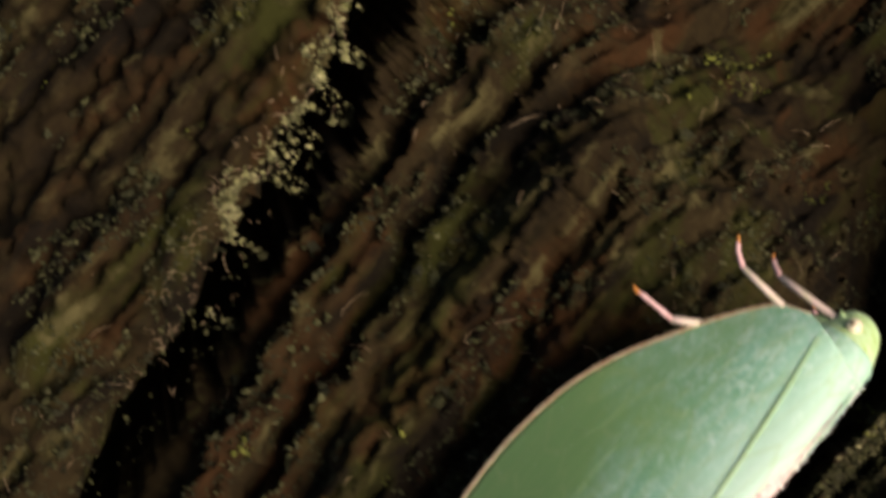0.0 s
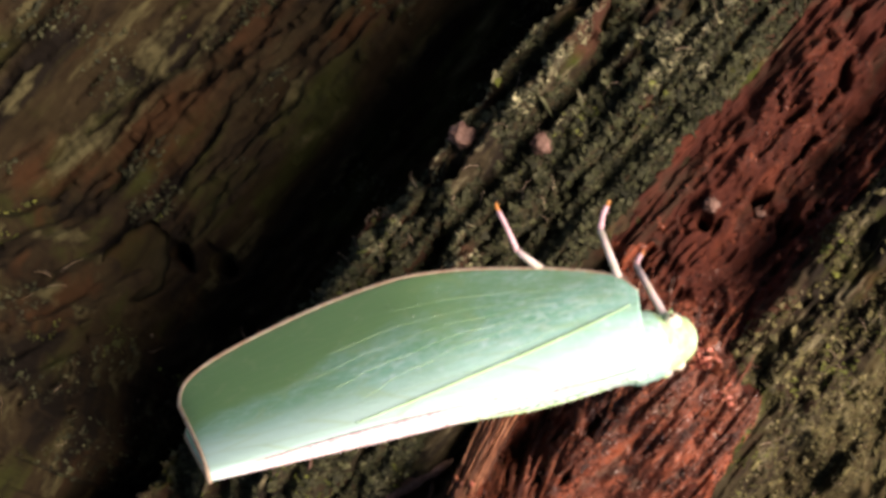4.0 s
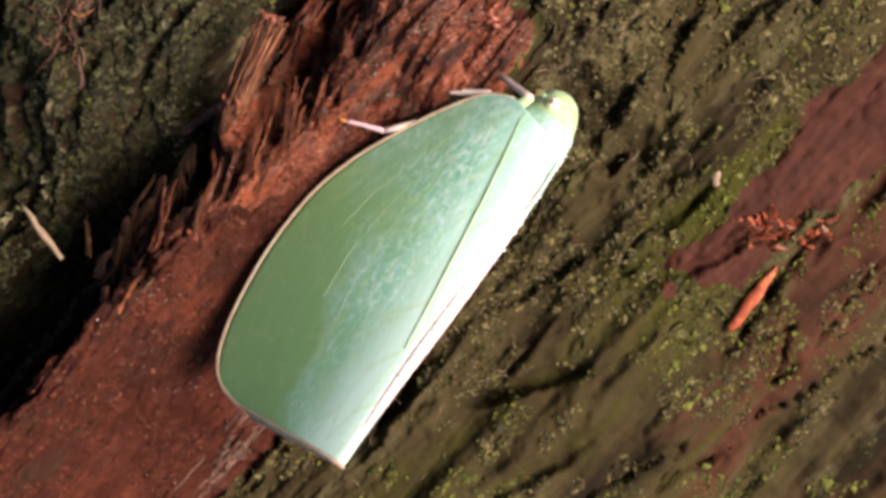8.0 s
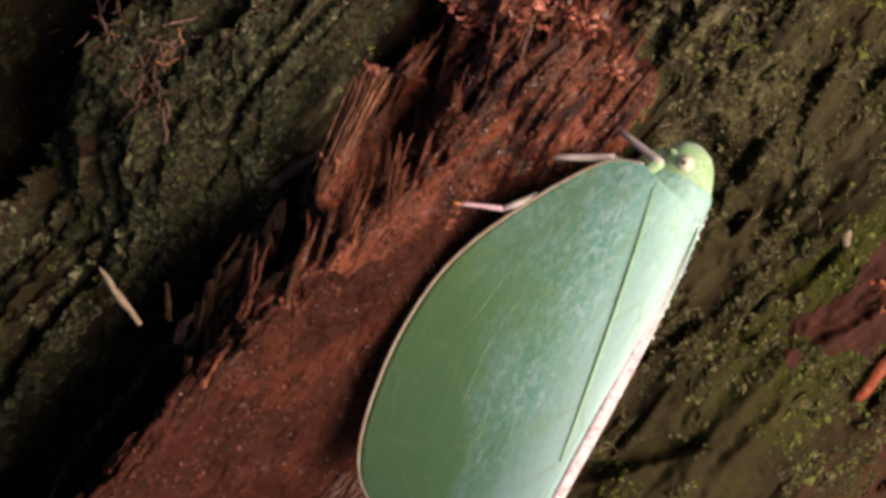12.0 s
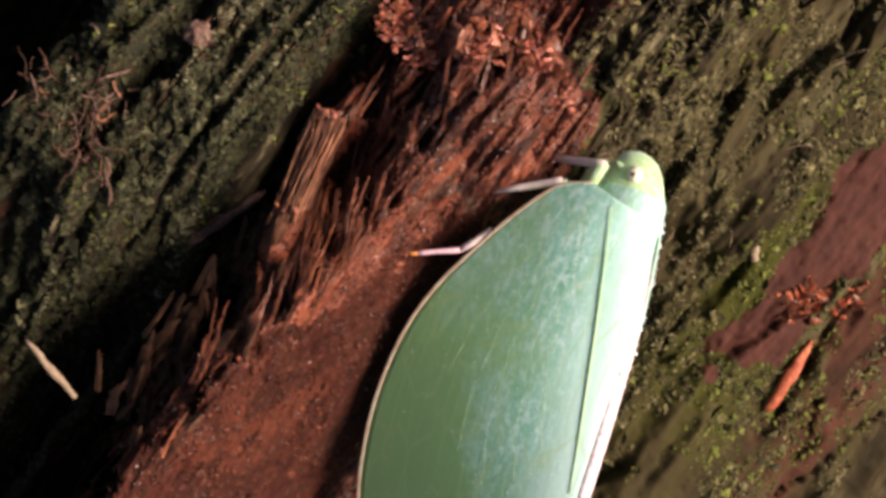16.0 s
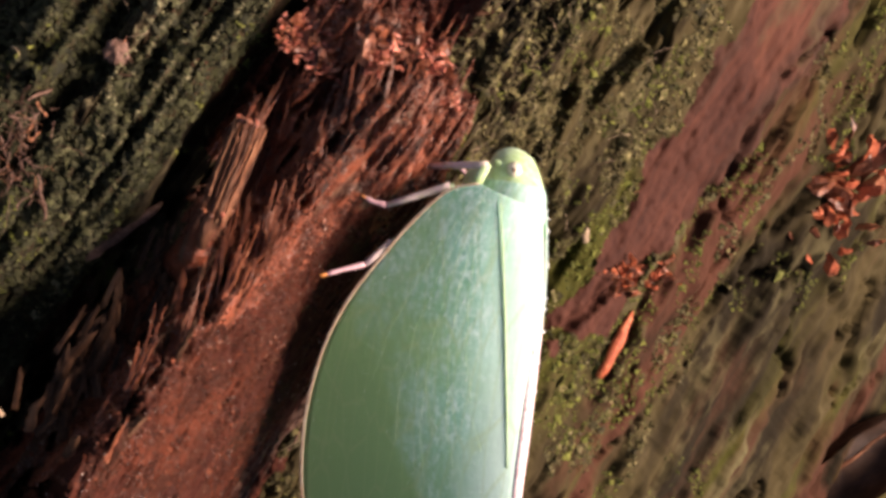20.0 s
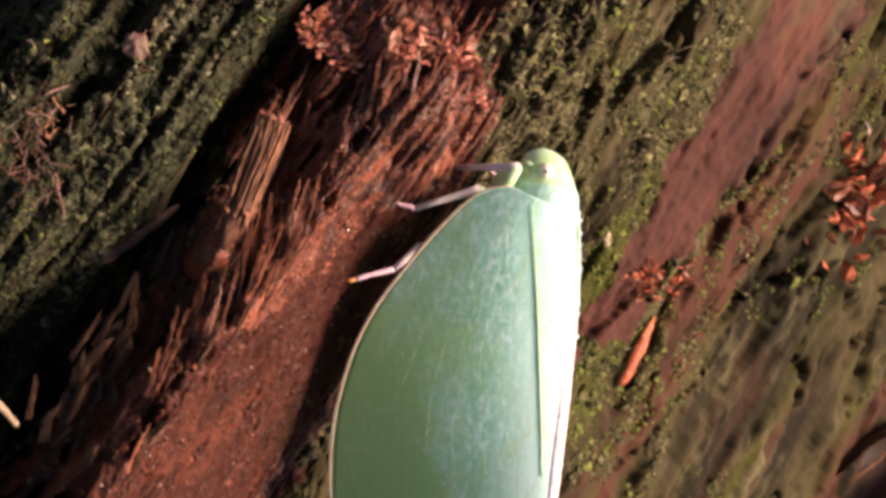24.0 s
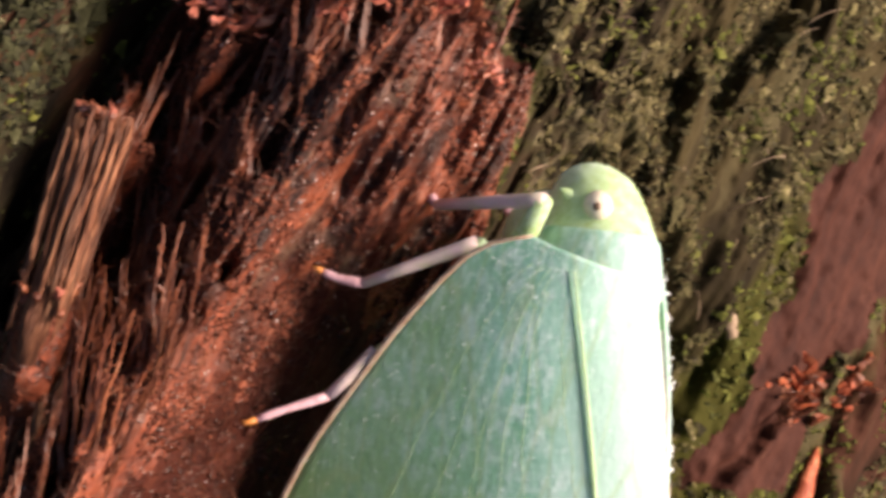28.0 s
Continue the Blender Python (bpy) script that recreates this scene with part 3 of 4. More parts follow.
def shard_mesh(length, width, seed):
    """A flat angular shard of dead wood along +x, with a jagged top."""
    r = random.Random(seed)
    bm = bmesh.new()
    corners = [(-0.5, -0.1), (-0.2, -0.22), (0.3, -0.16), (0.5, 0.05), (0.15, 0.2), (-0.3, 0.17)]
    jag = [r.uniform(-0.35, 0.1) * length for k in corners]
    rings = []
    for i in range(7):
        t = i / 6
        w = width * (1.15 - 0.45 * t)
        rings.append([bm.verts.new((length * t + (jag[k] if i == 6 else r.gauss(0, 0.02) * length), w * y + r.gauss(0, 0.06) * w, w * z + r.gauss(0, 0.05) * w)) for k, (y, z) in enumerate(corners)])
    for a, b in zip(rings, rings[1:]):
        for k in range(6):
            bm.faces.new((a[k], a[(k + 1) % 6], b[(k + 1) % 6], b[k]))
    bm.faces.new(rings[0][::-1])
    bm.faces.new(rings[-1])
    for k in range(7):      # fibres along its faces
        y = r.uniform(-0.5, 0.5) * width
        h = 0.2 * width * r.choice((-1, 1)) * (1 - abs(y) / width)
        a, b = sorted((r.uniform(0, 1), r.uniform(0.2, 1.05)))
        w = r.uniform(0.03, 0.08) * width
        tube(bm, [Vector((length * (a + (b - a) * j / 4), y * (1.1 - 0.35 * (a + (b - a) * j / 4)) + r.gauss(0, 0.01), h)) for j in range(5)], [w * 0.4, w, w, w, w * 0.3], 4)
    me = bpy.data.meshes.new("shard")
    bmesh.ops.scale(bm, vec=(MM,) * 3, verts=bm.verts)
    bm.to_mesh(me)
    bm.free()
    me.materials.append(SHARD)
    return me


def splinter_mesh(length, width, seed):
    """A torn splinter along +x: a ragged bundle of two to four strands, thick at its root."""
    r = random.Random(seed)
    bm = bmesh.new()
    for k in range(r.randint(3, 5)):
        reach = length * r.uniform(0.45, 1.0)
        off = Vector((0, r.uniform(-1, 1), r.uniform(-0.6, 0.6))) * width * 0.7
        wander, line, girth = Vector((0, 0, 0)), [], []
        w = width * r.uniform(0.22, 0.5)
        for i in range(12):
            t = i / 11
            wander += Vector((0, r.gauss(0, 1), r.gauss(0, 1))) * width * 0.14
            line.append(off * (1 - 0.4 * t) + wander + Vector((reach * t, 0, 0)))
            girth.append(w * (1 - 0.75 * t) * r.uniform(0.6, 1.35))
        tube(bm, line, girth, 5)
        for i in range(3):      # shreds that stand off
            p = line[r.randint(2, 9)]
            q = Vector((r.uniform(0.3, 1), r.uniform(-0.8, 0.8), r.uniform(-0.6, 0.8))) * width * 1.6
            tube(bm, [p, p + q * 0.5, p + q + Vector((0, r.gauss(0, 1), r.gauss(0, 1))) * width * 0.3], [w * 0.4, w * 0.3, w * 0.06], 4)
    me = bpy.data.meshes.new("splinter")
    bmesh.ops.scale(bm, vec=(MM,) * 3, verts=bm.verts)
    bm.to_mesh(me)
    bm.free()
    me.materials.append(FIBRE)
    return me


def stand(name, me, parent, u, v, z, turn, lift, roll=0):
    """Sets a mesh that points along +x at a place of the log: turn from the grain, lift from the surface, in degrees."""
    ob = new(name, me)
    ob.parent = parent
    ob.matrix_local = mm(u, -v, z) @ pose(0, 0, 0, 0, 0, turn) @ pose(0, 0, 0, roll, -lift, 0)
    return ob


red_wood = next(o for o in log.children if o.name.startswith("red_wood"))
# splinters along the torn edge of the red wood, leaning off the grain
SPLINTERS = [splinter_mesh(l, w, 50 + k) for k, (l, w) in enumerate(((0.9, 0.06), (1.2, 0.07), (1.5, 0.07), (0.7, 0.08), (1.8, 0.09), (1.1, 0.10)))]
for u, v, k, turn, lift in ((-1.25, 1.95, 4, 20, 12), (-2.3, 1.35, 4, 26, 12), (1.0, 2.2, 1, 24, 25), (1.35, 2.5, 0, 24, 30), (0.1, 1.7, 2, 18, 15)):
    stand("splinter", SPLINTERS[k], red_wood, u, v, lie(u, v) - 0.05, turn, lift)
for k in range(90):
    u = RNG.uniform(-9, 2.6)
    edge = 1.5 + 0.08 * (u + 7) + 0.3 * math.sin(u * 2.1)
    v = edge + RNG.gauss(-0.35, 0.45)
    if 0.8 < v < 3.2 and (u > -5 or k % 3 == 0):
        stand("splinter", RNG.choice(SPLINTERS), red_wood, u, v, max(lie(u, v), -3.2) - 0.05, RNG.gauss(17, 9), RNG.uniform(8, 45), RNG.uniform(0, 360))
BIG = [splinter_mesh(l, w, 90 + k) for k, (l, w) in enumerate(((1.5, 0.13), (2.0, 0.12), (2.4, 0.15), (1.2, 0.17), (1.8, 0.10)))]
for k in range(24):
    u = RNG.uniform(-7.0, 0.6)
    if u < -5 and k % 3:
        continue
    v = 1.15 + 0.05 * (u + 7) + 0.35 * math.sin(u * 1.7) + RNG.gauss(0, 0.4)
    v = max(v, 0.9 + 0.2 * RNG.random())
    stand("splinter", RNG.choice(BIG), red_wood, u, v, max(lie(u, v), -3.2) - 0.1, RNG.gauss(17, 6), RNG.uniform(14, 42), RNG.uniform(0, 360))
# brown shards of dead wood that stand in the cleft below the twig
STUBS = [shard_mesh(l, w, 140 + k) for k, (l, w) in enumerate(((0.8, 0.20), (1.1, 0.16), (1.4, 0.22), (0.7, 0.26), (1.2, 0.13)))]
for k in range(70):
    u = RNG.uniform(-8.0, -3.2)
    v = RNG.gauss(0.7, 0.45) + 0.1 * (u + 3)
    stand("dead_wood_shard", RNG.choice(STUBS), red_wood, u, v, max(lie(u, v), -3.4) - 0.15, RNG.gauss(14, 12), RNG.uniform(10, 45), RNG.gauss(0, 50))
for k in range(60):
    u, v = RNG.uniform(0.4, 4.2), RNG.uniform(0.2, 3.8)
    stand("splinter", RNG.choice(SPLINTERS[:4]), red_wood, u, v, lie(u, v) - 0.08, RNG.gauss(14, 14), RNG.uniform(0, 35), RNG.uniform(0, 360))


def hairs(name, count, place, mat, length, radius, label):
    """Many fine curled fibres joined in one mesh."""
    bm = bmesh.new()
    r = random.Random(len(name) + count)
    for k in range(count):
        u, v = place(r)
        z = lie(u, v)
        a, b = r.gauss(15, 45), r.uniform(0, 60)
        d = Vector((math.cos(radians(a)) * math.cos(radians(b)), math.sin(radians(a)) * math.cos(radians(b)), math.sin(radians(b))))
        n = r.uniform(0.4, 1) * length
        bend = Vector((r.uniform(-1, 1), r.uniform(-1, 1), r.uniform(-0.8, 0.4))) * n * 0.9
        p = Vector((u, -v, z))
        tube(bm, [p, p + d * n * 0.35 + bend * 0.15, p + d * n * 0.6 + bend * 0.5, p + d * n * 0.7 + bend, p + d * n * 0.6 + bend * 1.5], [radius, radius * 0.9, radius * 0.7, radius * 0.5, radius * 0.2], 3)
    ob = part(name, bm, mat, log, label)
    return tagged(ob, kind="stuff")


hairs("wood_fibres", 3400, lambda r: (r.uniform(-7, 4.3), r.uniform(-0.1, 3.6)), FIBRE, 0.30, 0.009, "fine torn wood fibres")
def slab_rim():
    """Tan fibres along the lower edge of the red slab."""
    r = random.Random(31)
    bm = bmesh.new()
    for k in range(110):
        u = r.uniform(-11, -1.5)
        v = 5.25 + 0.03 * (u + 4) + r.gauss(0, 0.16) + 0.12 * math.sin(2.3 * u)
        n, line = r.uniform(0.5, 1.6), []
        for i in range(7):
            t = u + n * i / 6
            line.append(Vector((t, -v + r.gauss(0, 0.02), lie(t, v) + 0.03 + 0.02 * r.random())))
        w = r.uniform(0.012, 0.035)
        tube(bm, line, [w * 0.4, w, w, w, w, w, w * 0.3], 5)
    tagged(part("rim_fibres", bm, FRASS, log, "tan fibres along the edge of the red slab"), kind="stuff")


slab_rim()
hairs("moss_threads", 260, lambda r: (r.uniform(-9, 10), r.choice((r.uniform(-5.6, -2.2), r.uniform(4.2, 9)))), PALE, 0.5, 0.012, "fine pale moss threads")


hairs("rim_threads", 160, lambda r: (lambda u: (u, -20.4 + 0.28 * (-13.5 - u) + r.gauss(0, 0.2)))(r.uniform(-21, -13)), PALE, 0.3, 0.012, "pale threads on the torn bark edge")
hairs("bark_threads", 160, lambda r: (r.uniform(-26, -5), r.uniform(-21, -8)), PALE, 0.5, 0.010, "fine pale threads on brown bark")


def grains(name, place, count, size, mat, parent, label, flaky=0.0):
    """Loose crumbs joined in one mesh: eight-sided grains, or, where flaky, thin angular flakes that stand at all angles."""
    r = np.random.RandomState(count)
    u, v = place(r, count)
    z = height(u, v)
    base = np.array([(1, 0, 0), (0, 1, 0), (-1, 0, 0), (0, -1, 0), (0, 0, 1), (0, 0, -1)], float)
    tri = np.array([(0, 1, 4), (1, 2, 4), (2, 3, 4), (3, 0, 4), (1, 0, 5), (2, 1, 5), (3, 2, 5), (0, 3, 5)])
    n = len(u)
    s = size * r.lognormal(0, 0.45, (n, 1, 1)) * r.uniform(0.6 - 0.3 * flaky, 1.3 + 0.5 * flaky, (n, 6, 1))
    a, b, c = r.uniform(0, 6.283, n), flaky * r.normal(0, 0.8, n), flaky * r.normal(0, 0.8, n)
    ca, sa, cb, sb, cc, sc, o = np.cos(a), np.sin(a), np.cos(b), np.sin(b), np.cos(c), np.sin(c), np.zeros(n)
    spin = np.array([[ca, -sa, o], [sa, ca, o], [o, o, o + 1]]).transpose(2, 0, 1)
    tip = np.array([[cb, o, sb], [o, o + 1, o], [-sb, o, cb]]).transpose(2, 0, 1) @ np.array([[o + 1, o, o], [o, cc, -sc], [o, sc, cc]]).transpose(2, 0, 1)
    rot = spin @ tip @ np.diag([1.0, 1.0, 0.75 - 0.5 * flaky])
    co = np.einsum("nij,nkj->nki", rot, base[None] * s) + np.stack([u, -v, z + 0.3 * flaky * size], -1)[:, None]
    me = bpy.data.meshes.new(name)
    me.from_pydata((co.reshape(-1, 3) * MM).tolist(), [], (tri[None] + 6 * np.arange(n)[:, None, None]).reshape(-1, 3).tolist())
    me.materials.append(mat)
    if not flaky:
        me.shade_smooth()
    ob = new(name, me)
    ob.parent = parent
    return tagged(ob, label, kind="stuff")


def mossy_places(r, n):
    u, v = r.uniform(-16, 16, n), r.uniform(-6.3, 16, n)
    patch = fbm(u / 1.6, v / 0.9, 61) + 0.3 * fbm(u / 0.4, v / 0.3, 62)
    keep = np.isin(zones(u, v), (1, 3)) & (patch > np.where(v > 6, 0.22, 0.0))
    keep &= v > 0
    return u[keep], v[keep]


def ridge_places(r, n):
    u, v = r.uniform(-14, 14, n), r.uniform(-6.3, -1.0, n)
    patch = fbm(u / 1.6, v / 0.9, 61) + 0.3 * fbm(u / 0.4, v / 0.3, 62)
    keep = (zones(u, v) == 1) & ((patch > -0.1) | (v > -2.8))
    return u[keep], v[keep]


def red_places(r, n):
    u, v = r.uniform(-13, 12, n), r.uniform(-0.5, 5.2, n)
    keep = np.isin(zones(u, v), (2, 4, 5)) & (fbm(u / 0.8, v / 0.5, 63) > -0.15)
    return u[keep], v[keep]


def bark_places(r, n):
    u, v = r.uniform(-34, 12, n), r.uniform(-28, -7.5, n)
    keep = fbm(u / 2.2, v / 1.2, 64) > 0.2
    return u[keep], v[keep]


grains("ridge_moss", ridge_places, 120000, 0.047, CRUST, log, "flaky crust of moss and lichen on the ridge", 1.0)
def crest_places(r, n):
    """The tops of the long ridges on the mossy side."""
    u, v = r.uniform(-11, 14, n), r.uniform(-6.2, -1.1, n)
    keep = (zones(u, v) == 1) & (np.abs(fbm(u / 6.0, v / 0.62, 59, 2)) < 0.09) & (fbm(u / 1.8, v / 1.0, 73) > -0.15)
    return u[keep], v[keep]


def flank_places(r, n):
    """Patches on the bark beside the red ridge."""
    u, v = r.uniform(-6, 14, n), r.uniform(3.2, 9.2, n)
    keep = np.isin(zones(u, v), (1, 3)) & (fbm(u / 1.5, v / 0.7, 74) + 0.4 * fbm(u / 0.4, v / 0.25, 75) > 0.12)
    return u[keep], v[keep]


# lichen on the crests, pale enough to paint in their lit edges too
LIT_LICHEN = crumb_material("lit_grey_lichen", [(0.035, 0.035, 0.015), (0.075, 0.072, 0.035), (0.13, 0.12, 0.065), (0.22, 0.20, 0.125)])
grains("lit_ridge_lichen", crest_places, 60000, 0.042, LIT_LICHEN, log, "pale grey-olive lichen that also paints lit edges on the ridge tops", 1.0)
grains("flank_lichen", flank_places, 34000, 0.036, MOSS, log, "buff and olive lichen flakes beside the red wood", 1.0)
grains("moss", mossy_places, 90000, 0.05, MOSS, log, "flaky green and buff moss crust", 0.9)
grains("wood_crumbs", red_places, 60000, 0.024, GRIT, log, "crumbs of rotten red wood")
CUSHIONS = ((-5.3, -2.6, 1.1, 0.7), (-4.2, -3.0, 0.7, 0.5), (-5.8, -4.6, 0.9, 0.5), (2.6, 12.0, 1.0, 0.7), (1.6, 11.4, 1.0, 0.6), (5.4, 8.2, 0.9, 0.5), (-8.0, -3.5, 1.4, 0.6))


def green_places(r, n):
    u, v = r.uniform(-22, 18, n), r.uniform(-26, 20, n)
    patch = fbm(u / 1.9, v / 1.1, 65) + 0.35 * fbm(u / 0.5, v / 0.35, 66)
    for cu, cv, ru, rv in CUSHIONS:
        patch = patch + 0.75 * np.exp(-((u - cu) / ru) ** 2 - ((v - cv) / rv) ** 2)
    keep = np.isin(zones(u, v), (1, 3)) & (patch > np.where(v > 5, 0.22, 0.38)) | (zones(u, v) == 0) & (patch > 0.75)
    return u[keep], v[keep]


def rim_places(r, n):
    u = r.uniform(-24, -11, n)
    keep = fbm(u / 0.9, u * 0, 69) > -0.35
    return u[keep], (np.interp(u, (-23.2, -21.3, -18.2, -15.7, -13.6, -11.1), (-17.3, -17.9, -18.4, -19.6, -19.9, -20.9)) - 0.05 - np.abs(r.normal(0, 0.1, n)) + 0.2 * fbm(u / 0.6, u * 0, 67))[keep]


grains("green_moss", green_places, 170000, 0.042, GREEN, log, "bright green moss cushions", 0.8)
grains("rim_lichen", rim_places, 2600, 0.045, RIM, log, "pale lichen crust on the bark edge", 1.0)
def glint_places(r, n):
    u, v = r.uniform(-9, 5, n), r.uniform(-0.5, 5.0, n)
    keep = np.isin(zones(u, v), (2, 4)) & (r.uniform(0, 1, n) < np.where(zones(u, v) == 4, 0.9, 0.18)) & (fbm(u / 0.6, v / 0.35, 70) > -0.2)
    return u[keep], v[keep]


# glossy grains whose pale colour paints in the sparkle of wet wood
GLINT = crumb_material("wet_glint_specks", [(0.14, 0.07, 0.05), (0.30, 0.22, 0.19), (0.5, 0.43, 0.40)])
GLINT.node_tree.nodes["Principled BSDF"].inputs["Roughness"].default_value = 0.08
GLINT.node_tree.nodes["Principled BSDF"].inputs["Specular IOR Level"].default_value = 1.0
def torn_places(r, n):
    u, v = r.uniform(-8, 3.5, n), r.uniform(-0.6, 4.2, n)
    keep = (zones(u, v) == 4) & (fbm(u / 0.7, v / 0.4, 68) > 0.05)
    return u[keep], v[keep]


DEBRIS = crumb_material("rot_debris", [(0.024, 0.0065, 0.0035), (0.08, 0.020, 0.010), (0.15, 0.043, 0.022), (0.32, 0.125, 0.075)])
grains("rot_debris", torn_places, 80000, 0.019, DEBRIS, log, "brown crumbled debris between the splinters")
grains("wet_glint_specks", glint_places, 17000, 0.012, GLINT, log, "tiny pale glossy specks standing in for wet glints on red wood")
grains("bark_moss", bark_places, 90000, 0.045, CRUST, log, "scattered moss flakes on brown bark", 0.9)


def twig_stub():
    """The broken stub: parallel strands with a ragged top, in its own frame along +x."""
    stub = new("twig_stub")
    stub.parent = log
    r = random.Random(3)
    bm = bmesh.new()
    tube(bm, [Vector((x, 0.03 * math.sin(2 * x), 0)) for x in (-2.9, -2.4, -1.9, -1.4, -0.8, -0.12)], [0.10, 0.17, 0.19, 0.2, 0.2, 0.14], 14)
    part("core", bm, TWIG, stub)
    for k in range(120):
        a, d = r.uniform(0, 6.28), 0.26 * math.sqrt(r.uniform(0.7, 1.2))
        y, z = d * math.cos(a) * 1.1, d * math.sin(a)
        bm = bmesh.new()
        top, start = r.uniform(-0.5, 0.12), r.choice((-2.5, -2.2, -2.1, -1.9, -1.3)) * r.uniform(0.85, 1.1)
        w = r.choice((0.009, 0.012, 0.018, 0.026, 0.034))
        line, girth, drift = [], [], Vector((0, 0, 0))
        for i in range(13):
            t = i / 12
            drift += Vector((0, r.gauss(0, 0.008), r.gauss(0, 0.008)))
            sway = 1 + 0.16 * t - (0.2 if start < -2.6 else 0.0) * (1 - t)
            line.append(Vector((start + (top - start) * t, y * sway, z * sway)) + drift)
            girth.append(w * r.uniform(0.55, 1.25) * (0.4 if i in (0, 12) else 1))
        tube(bm, line, girth, 5)
        part("strand", bm, TWIG, stub)
    for k in range(34):
        bm = bmesh.new()
        a = r.uniform(0, 6.28)
        low = k % 3 == 0
        p = Vector((-2.1 + 0.12 * r.gauss(0, 1), 0.28 * math.cos(a), 0.27 * math.sin(a))) if low else Vector((-0.04, 0.24 * math.cos(a), 0.22 * math.sin(a)))
        n = r.uniform(0.06, 0.2)
        tube(bm, [p, p + Vector((n * 0.5, 0.05 * r.uniform(-1, 1), 0.04)), p + Vector((n, 0.12 * r.uniform(-1, 1), 0.08 * r.uniform(-1, 1)))], [0.055, 0.045, 0.012], 5)
        part("torn_tip", bm, FIBRE if k % 4 else CORAL, stub, "torn reddish end")
    tagged(stub, "broken fibrous grey-brown twig stub")
    stub.matrix_local = mm(0, 0, -0.15) @ pose(0, 0, 0, 0, -14, 14)
    return stub


twig_stub()


def tuft(u, v, z, size, count, seed, mat=CORAL):
    """A crumbly clump of small torn flakes."""
    r = random.Random(seed)
    clump = new("rot_tuft")
    clump.parent = log
    for k in range(count):
        bm = bmesh.new()
        d = Vector((r.gauss(0.3, 0.5), r.gauss(0, 0.6), abs(r.gauss(0.5, 0.5)))).normalized()
        p = Vector((r.gauss(0, 0.4), r.gauss(0, 0.4), r.uniform(-0.2, 0.1))) * size
        n = size * (r.uniform(0.5, 0.9) if k % 6 == 0 else r.uniform(0.16, 0.5))
        side = d.orthogonal().normalized() * n * 0.3
        tube(bm, [p, p + d * n * 0.35 + side * r.uniform(-1, 1), p + d * n * 0.7 + side * r.uniform(-1, 1), p + d * n + side * r.uniform(-1, 1)], [n * 0.26, n * 0.34, n * 0.26, n * r.uniform(0.03, 0.2)], 5)
        across = d.orthogonal().normalized()
        bmesh.ops.rotate(bm, cent=p, matrix=Matrix.Rotation(r.uniform(0, 6.28), 3, d), verts=bm.verts)
        for q in bm.verts:
            q.co -= across * (q.co - p).dot(across) * 0.7
            q.co += Vector((r.gauss(0, 1), r.gauss(0, 1), r.gauss(0, 1))) * n * 0.05
        part("flake", bm, mat if k % 3 else FIBRE, clump, smooth=False)
    tagged(clump, "clump of crumbling coral-red rot")
    clump.matrix_local = mm(u, -v, z)


for u, v, rise, size, count, seed in ((2.45, -0.15, 0.1, 0.55, 80, 1), (2.5, 0.6, 0.1, 0.65, 110, 2), (2.9, 1.4, 0.05, 0.6, 80, 3), (3.6, 2.3, 0.1, 0.6, 80, 4), (3.3, 3.3, 0.05, 0.55, 60, 5), (3.3, 0.4, 0.05, 0.65, 80, 6)):
    tuft(u, v, max(lie(u, v), -1.2) + rise, size, count, seed)


def curls(u, v, size, count, seed):
    """A tangle of frass and torn inner bark: thin wavy shreds, a few of them curled."""
    r = random.Random(seed)
    heap = tagged(new("frass_tangle"), "tangle of pale pinkish brown shreds on mossy bark", "frass")
    for k in range(count):
        bm = bmesh.new()
        base = Vector((r.gauss(0, 0.34), r.gauss(0, 0.26), r.uniform(-0.15, 0.2))) * size
        way = Vector((r.gauss(0.2, 0.8), r.gauss(0, 0.7), r.gauss(-0.1, 0.15))).normalized()
        turn, n = Vector((r.gauss(0, 1), r.gauss(0, 1), r.gauss(0, 0.6))), r.uniform(0.15, 0.8) * size
        pts, p = [], base.copy()
        for i in range(8):
            pts.append(p.copy())
            way = (way + 0.22 * turn + 0.2 * Vector((r.gauss(0, 1), r.gauss(0, 1), r.gauss(0, 1)))).normalized()
            p += way * n / 7
        w = r.choice((0.008, 0.012, 0.018, 0.03)) * size
        tube(bm, pts, [w * r.uniform(0.5, 1.3) * (0.4 if i in (0, 7) else 1) for i in range(8)], 5)
        part("shred", bm, (FRASS, SHARD, TWIG, FRASS)[k % 4], heap)
    heap.matrix_world = pose(0, 0, 0, 0, 0, GRAIN) @ mm(u, -v, max(lie(u + du, v + dv) for du in (-0.4, 0, 0.4) for dv in (-0.4, 0, 0.4)) + 0.05)


curls(-2.7, -3.85, 1.2, 40, 7)
curls(-3.6, -3.2, 1.1, 34, 8)
curls(-3.4, -4.8, 0.9, 18, 9)
curls(-0.3, -3.0, 0.5, 12, 10)


def pellet(u, v, size, seed):
    """A curled pellet of frass."""
    r = random.Random(seed)
    bm = bmesh.new()
    bmesh.ops.create_icosphere(bm, subdivisions=3, radius=1)
    for q in bm.verts:
        n = noise.noise(q.co * 2.2 + Vector((seed, 0, 0)))
        dent = max(0.0, q.co.dot(Vector((0.5, -0.5, 0.7)).normalized()) - 0.45)
        q.co *= size * (1 + 0.5 * n + 0.25 * noise.noise(q.co * 5 + Vector((0, seed, 0))) - 0.9 * dent)
        q.co.z *= 0.8
    ob = part("frass_pellet", bm, FRASS)
    tagged(ob, "small brown frass pellet on mossy bark", "pellet", group="pellets on the mossy bark")
    ob.matrix_world = pose(0, 0, 0, 0, 0, GRAIN) @ mm(u, -v, lie(u, v) + size * 0.55)


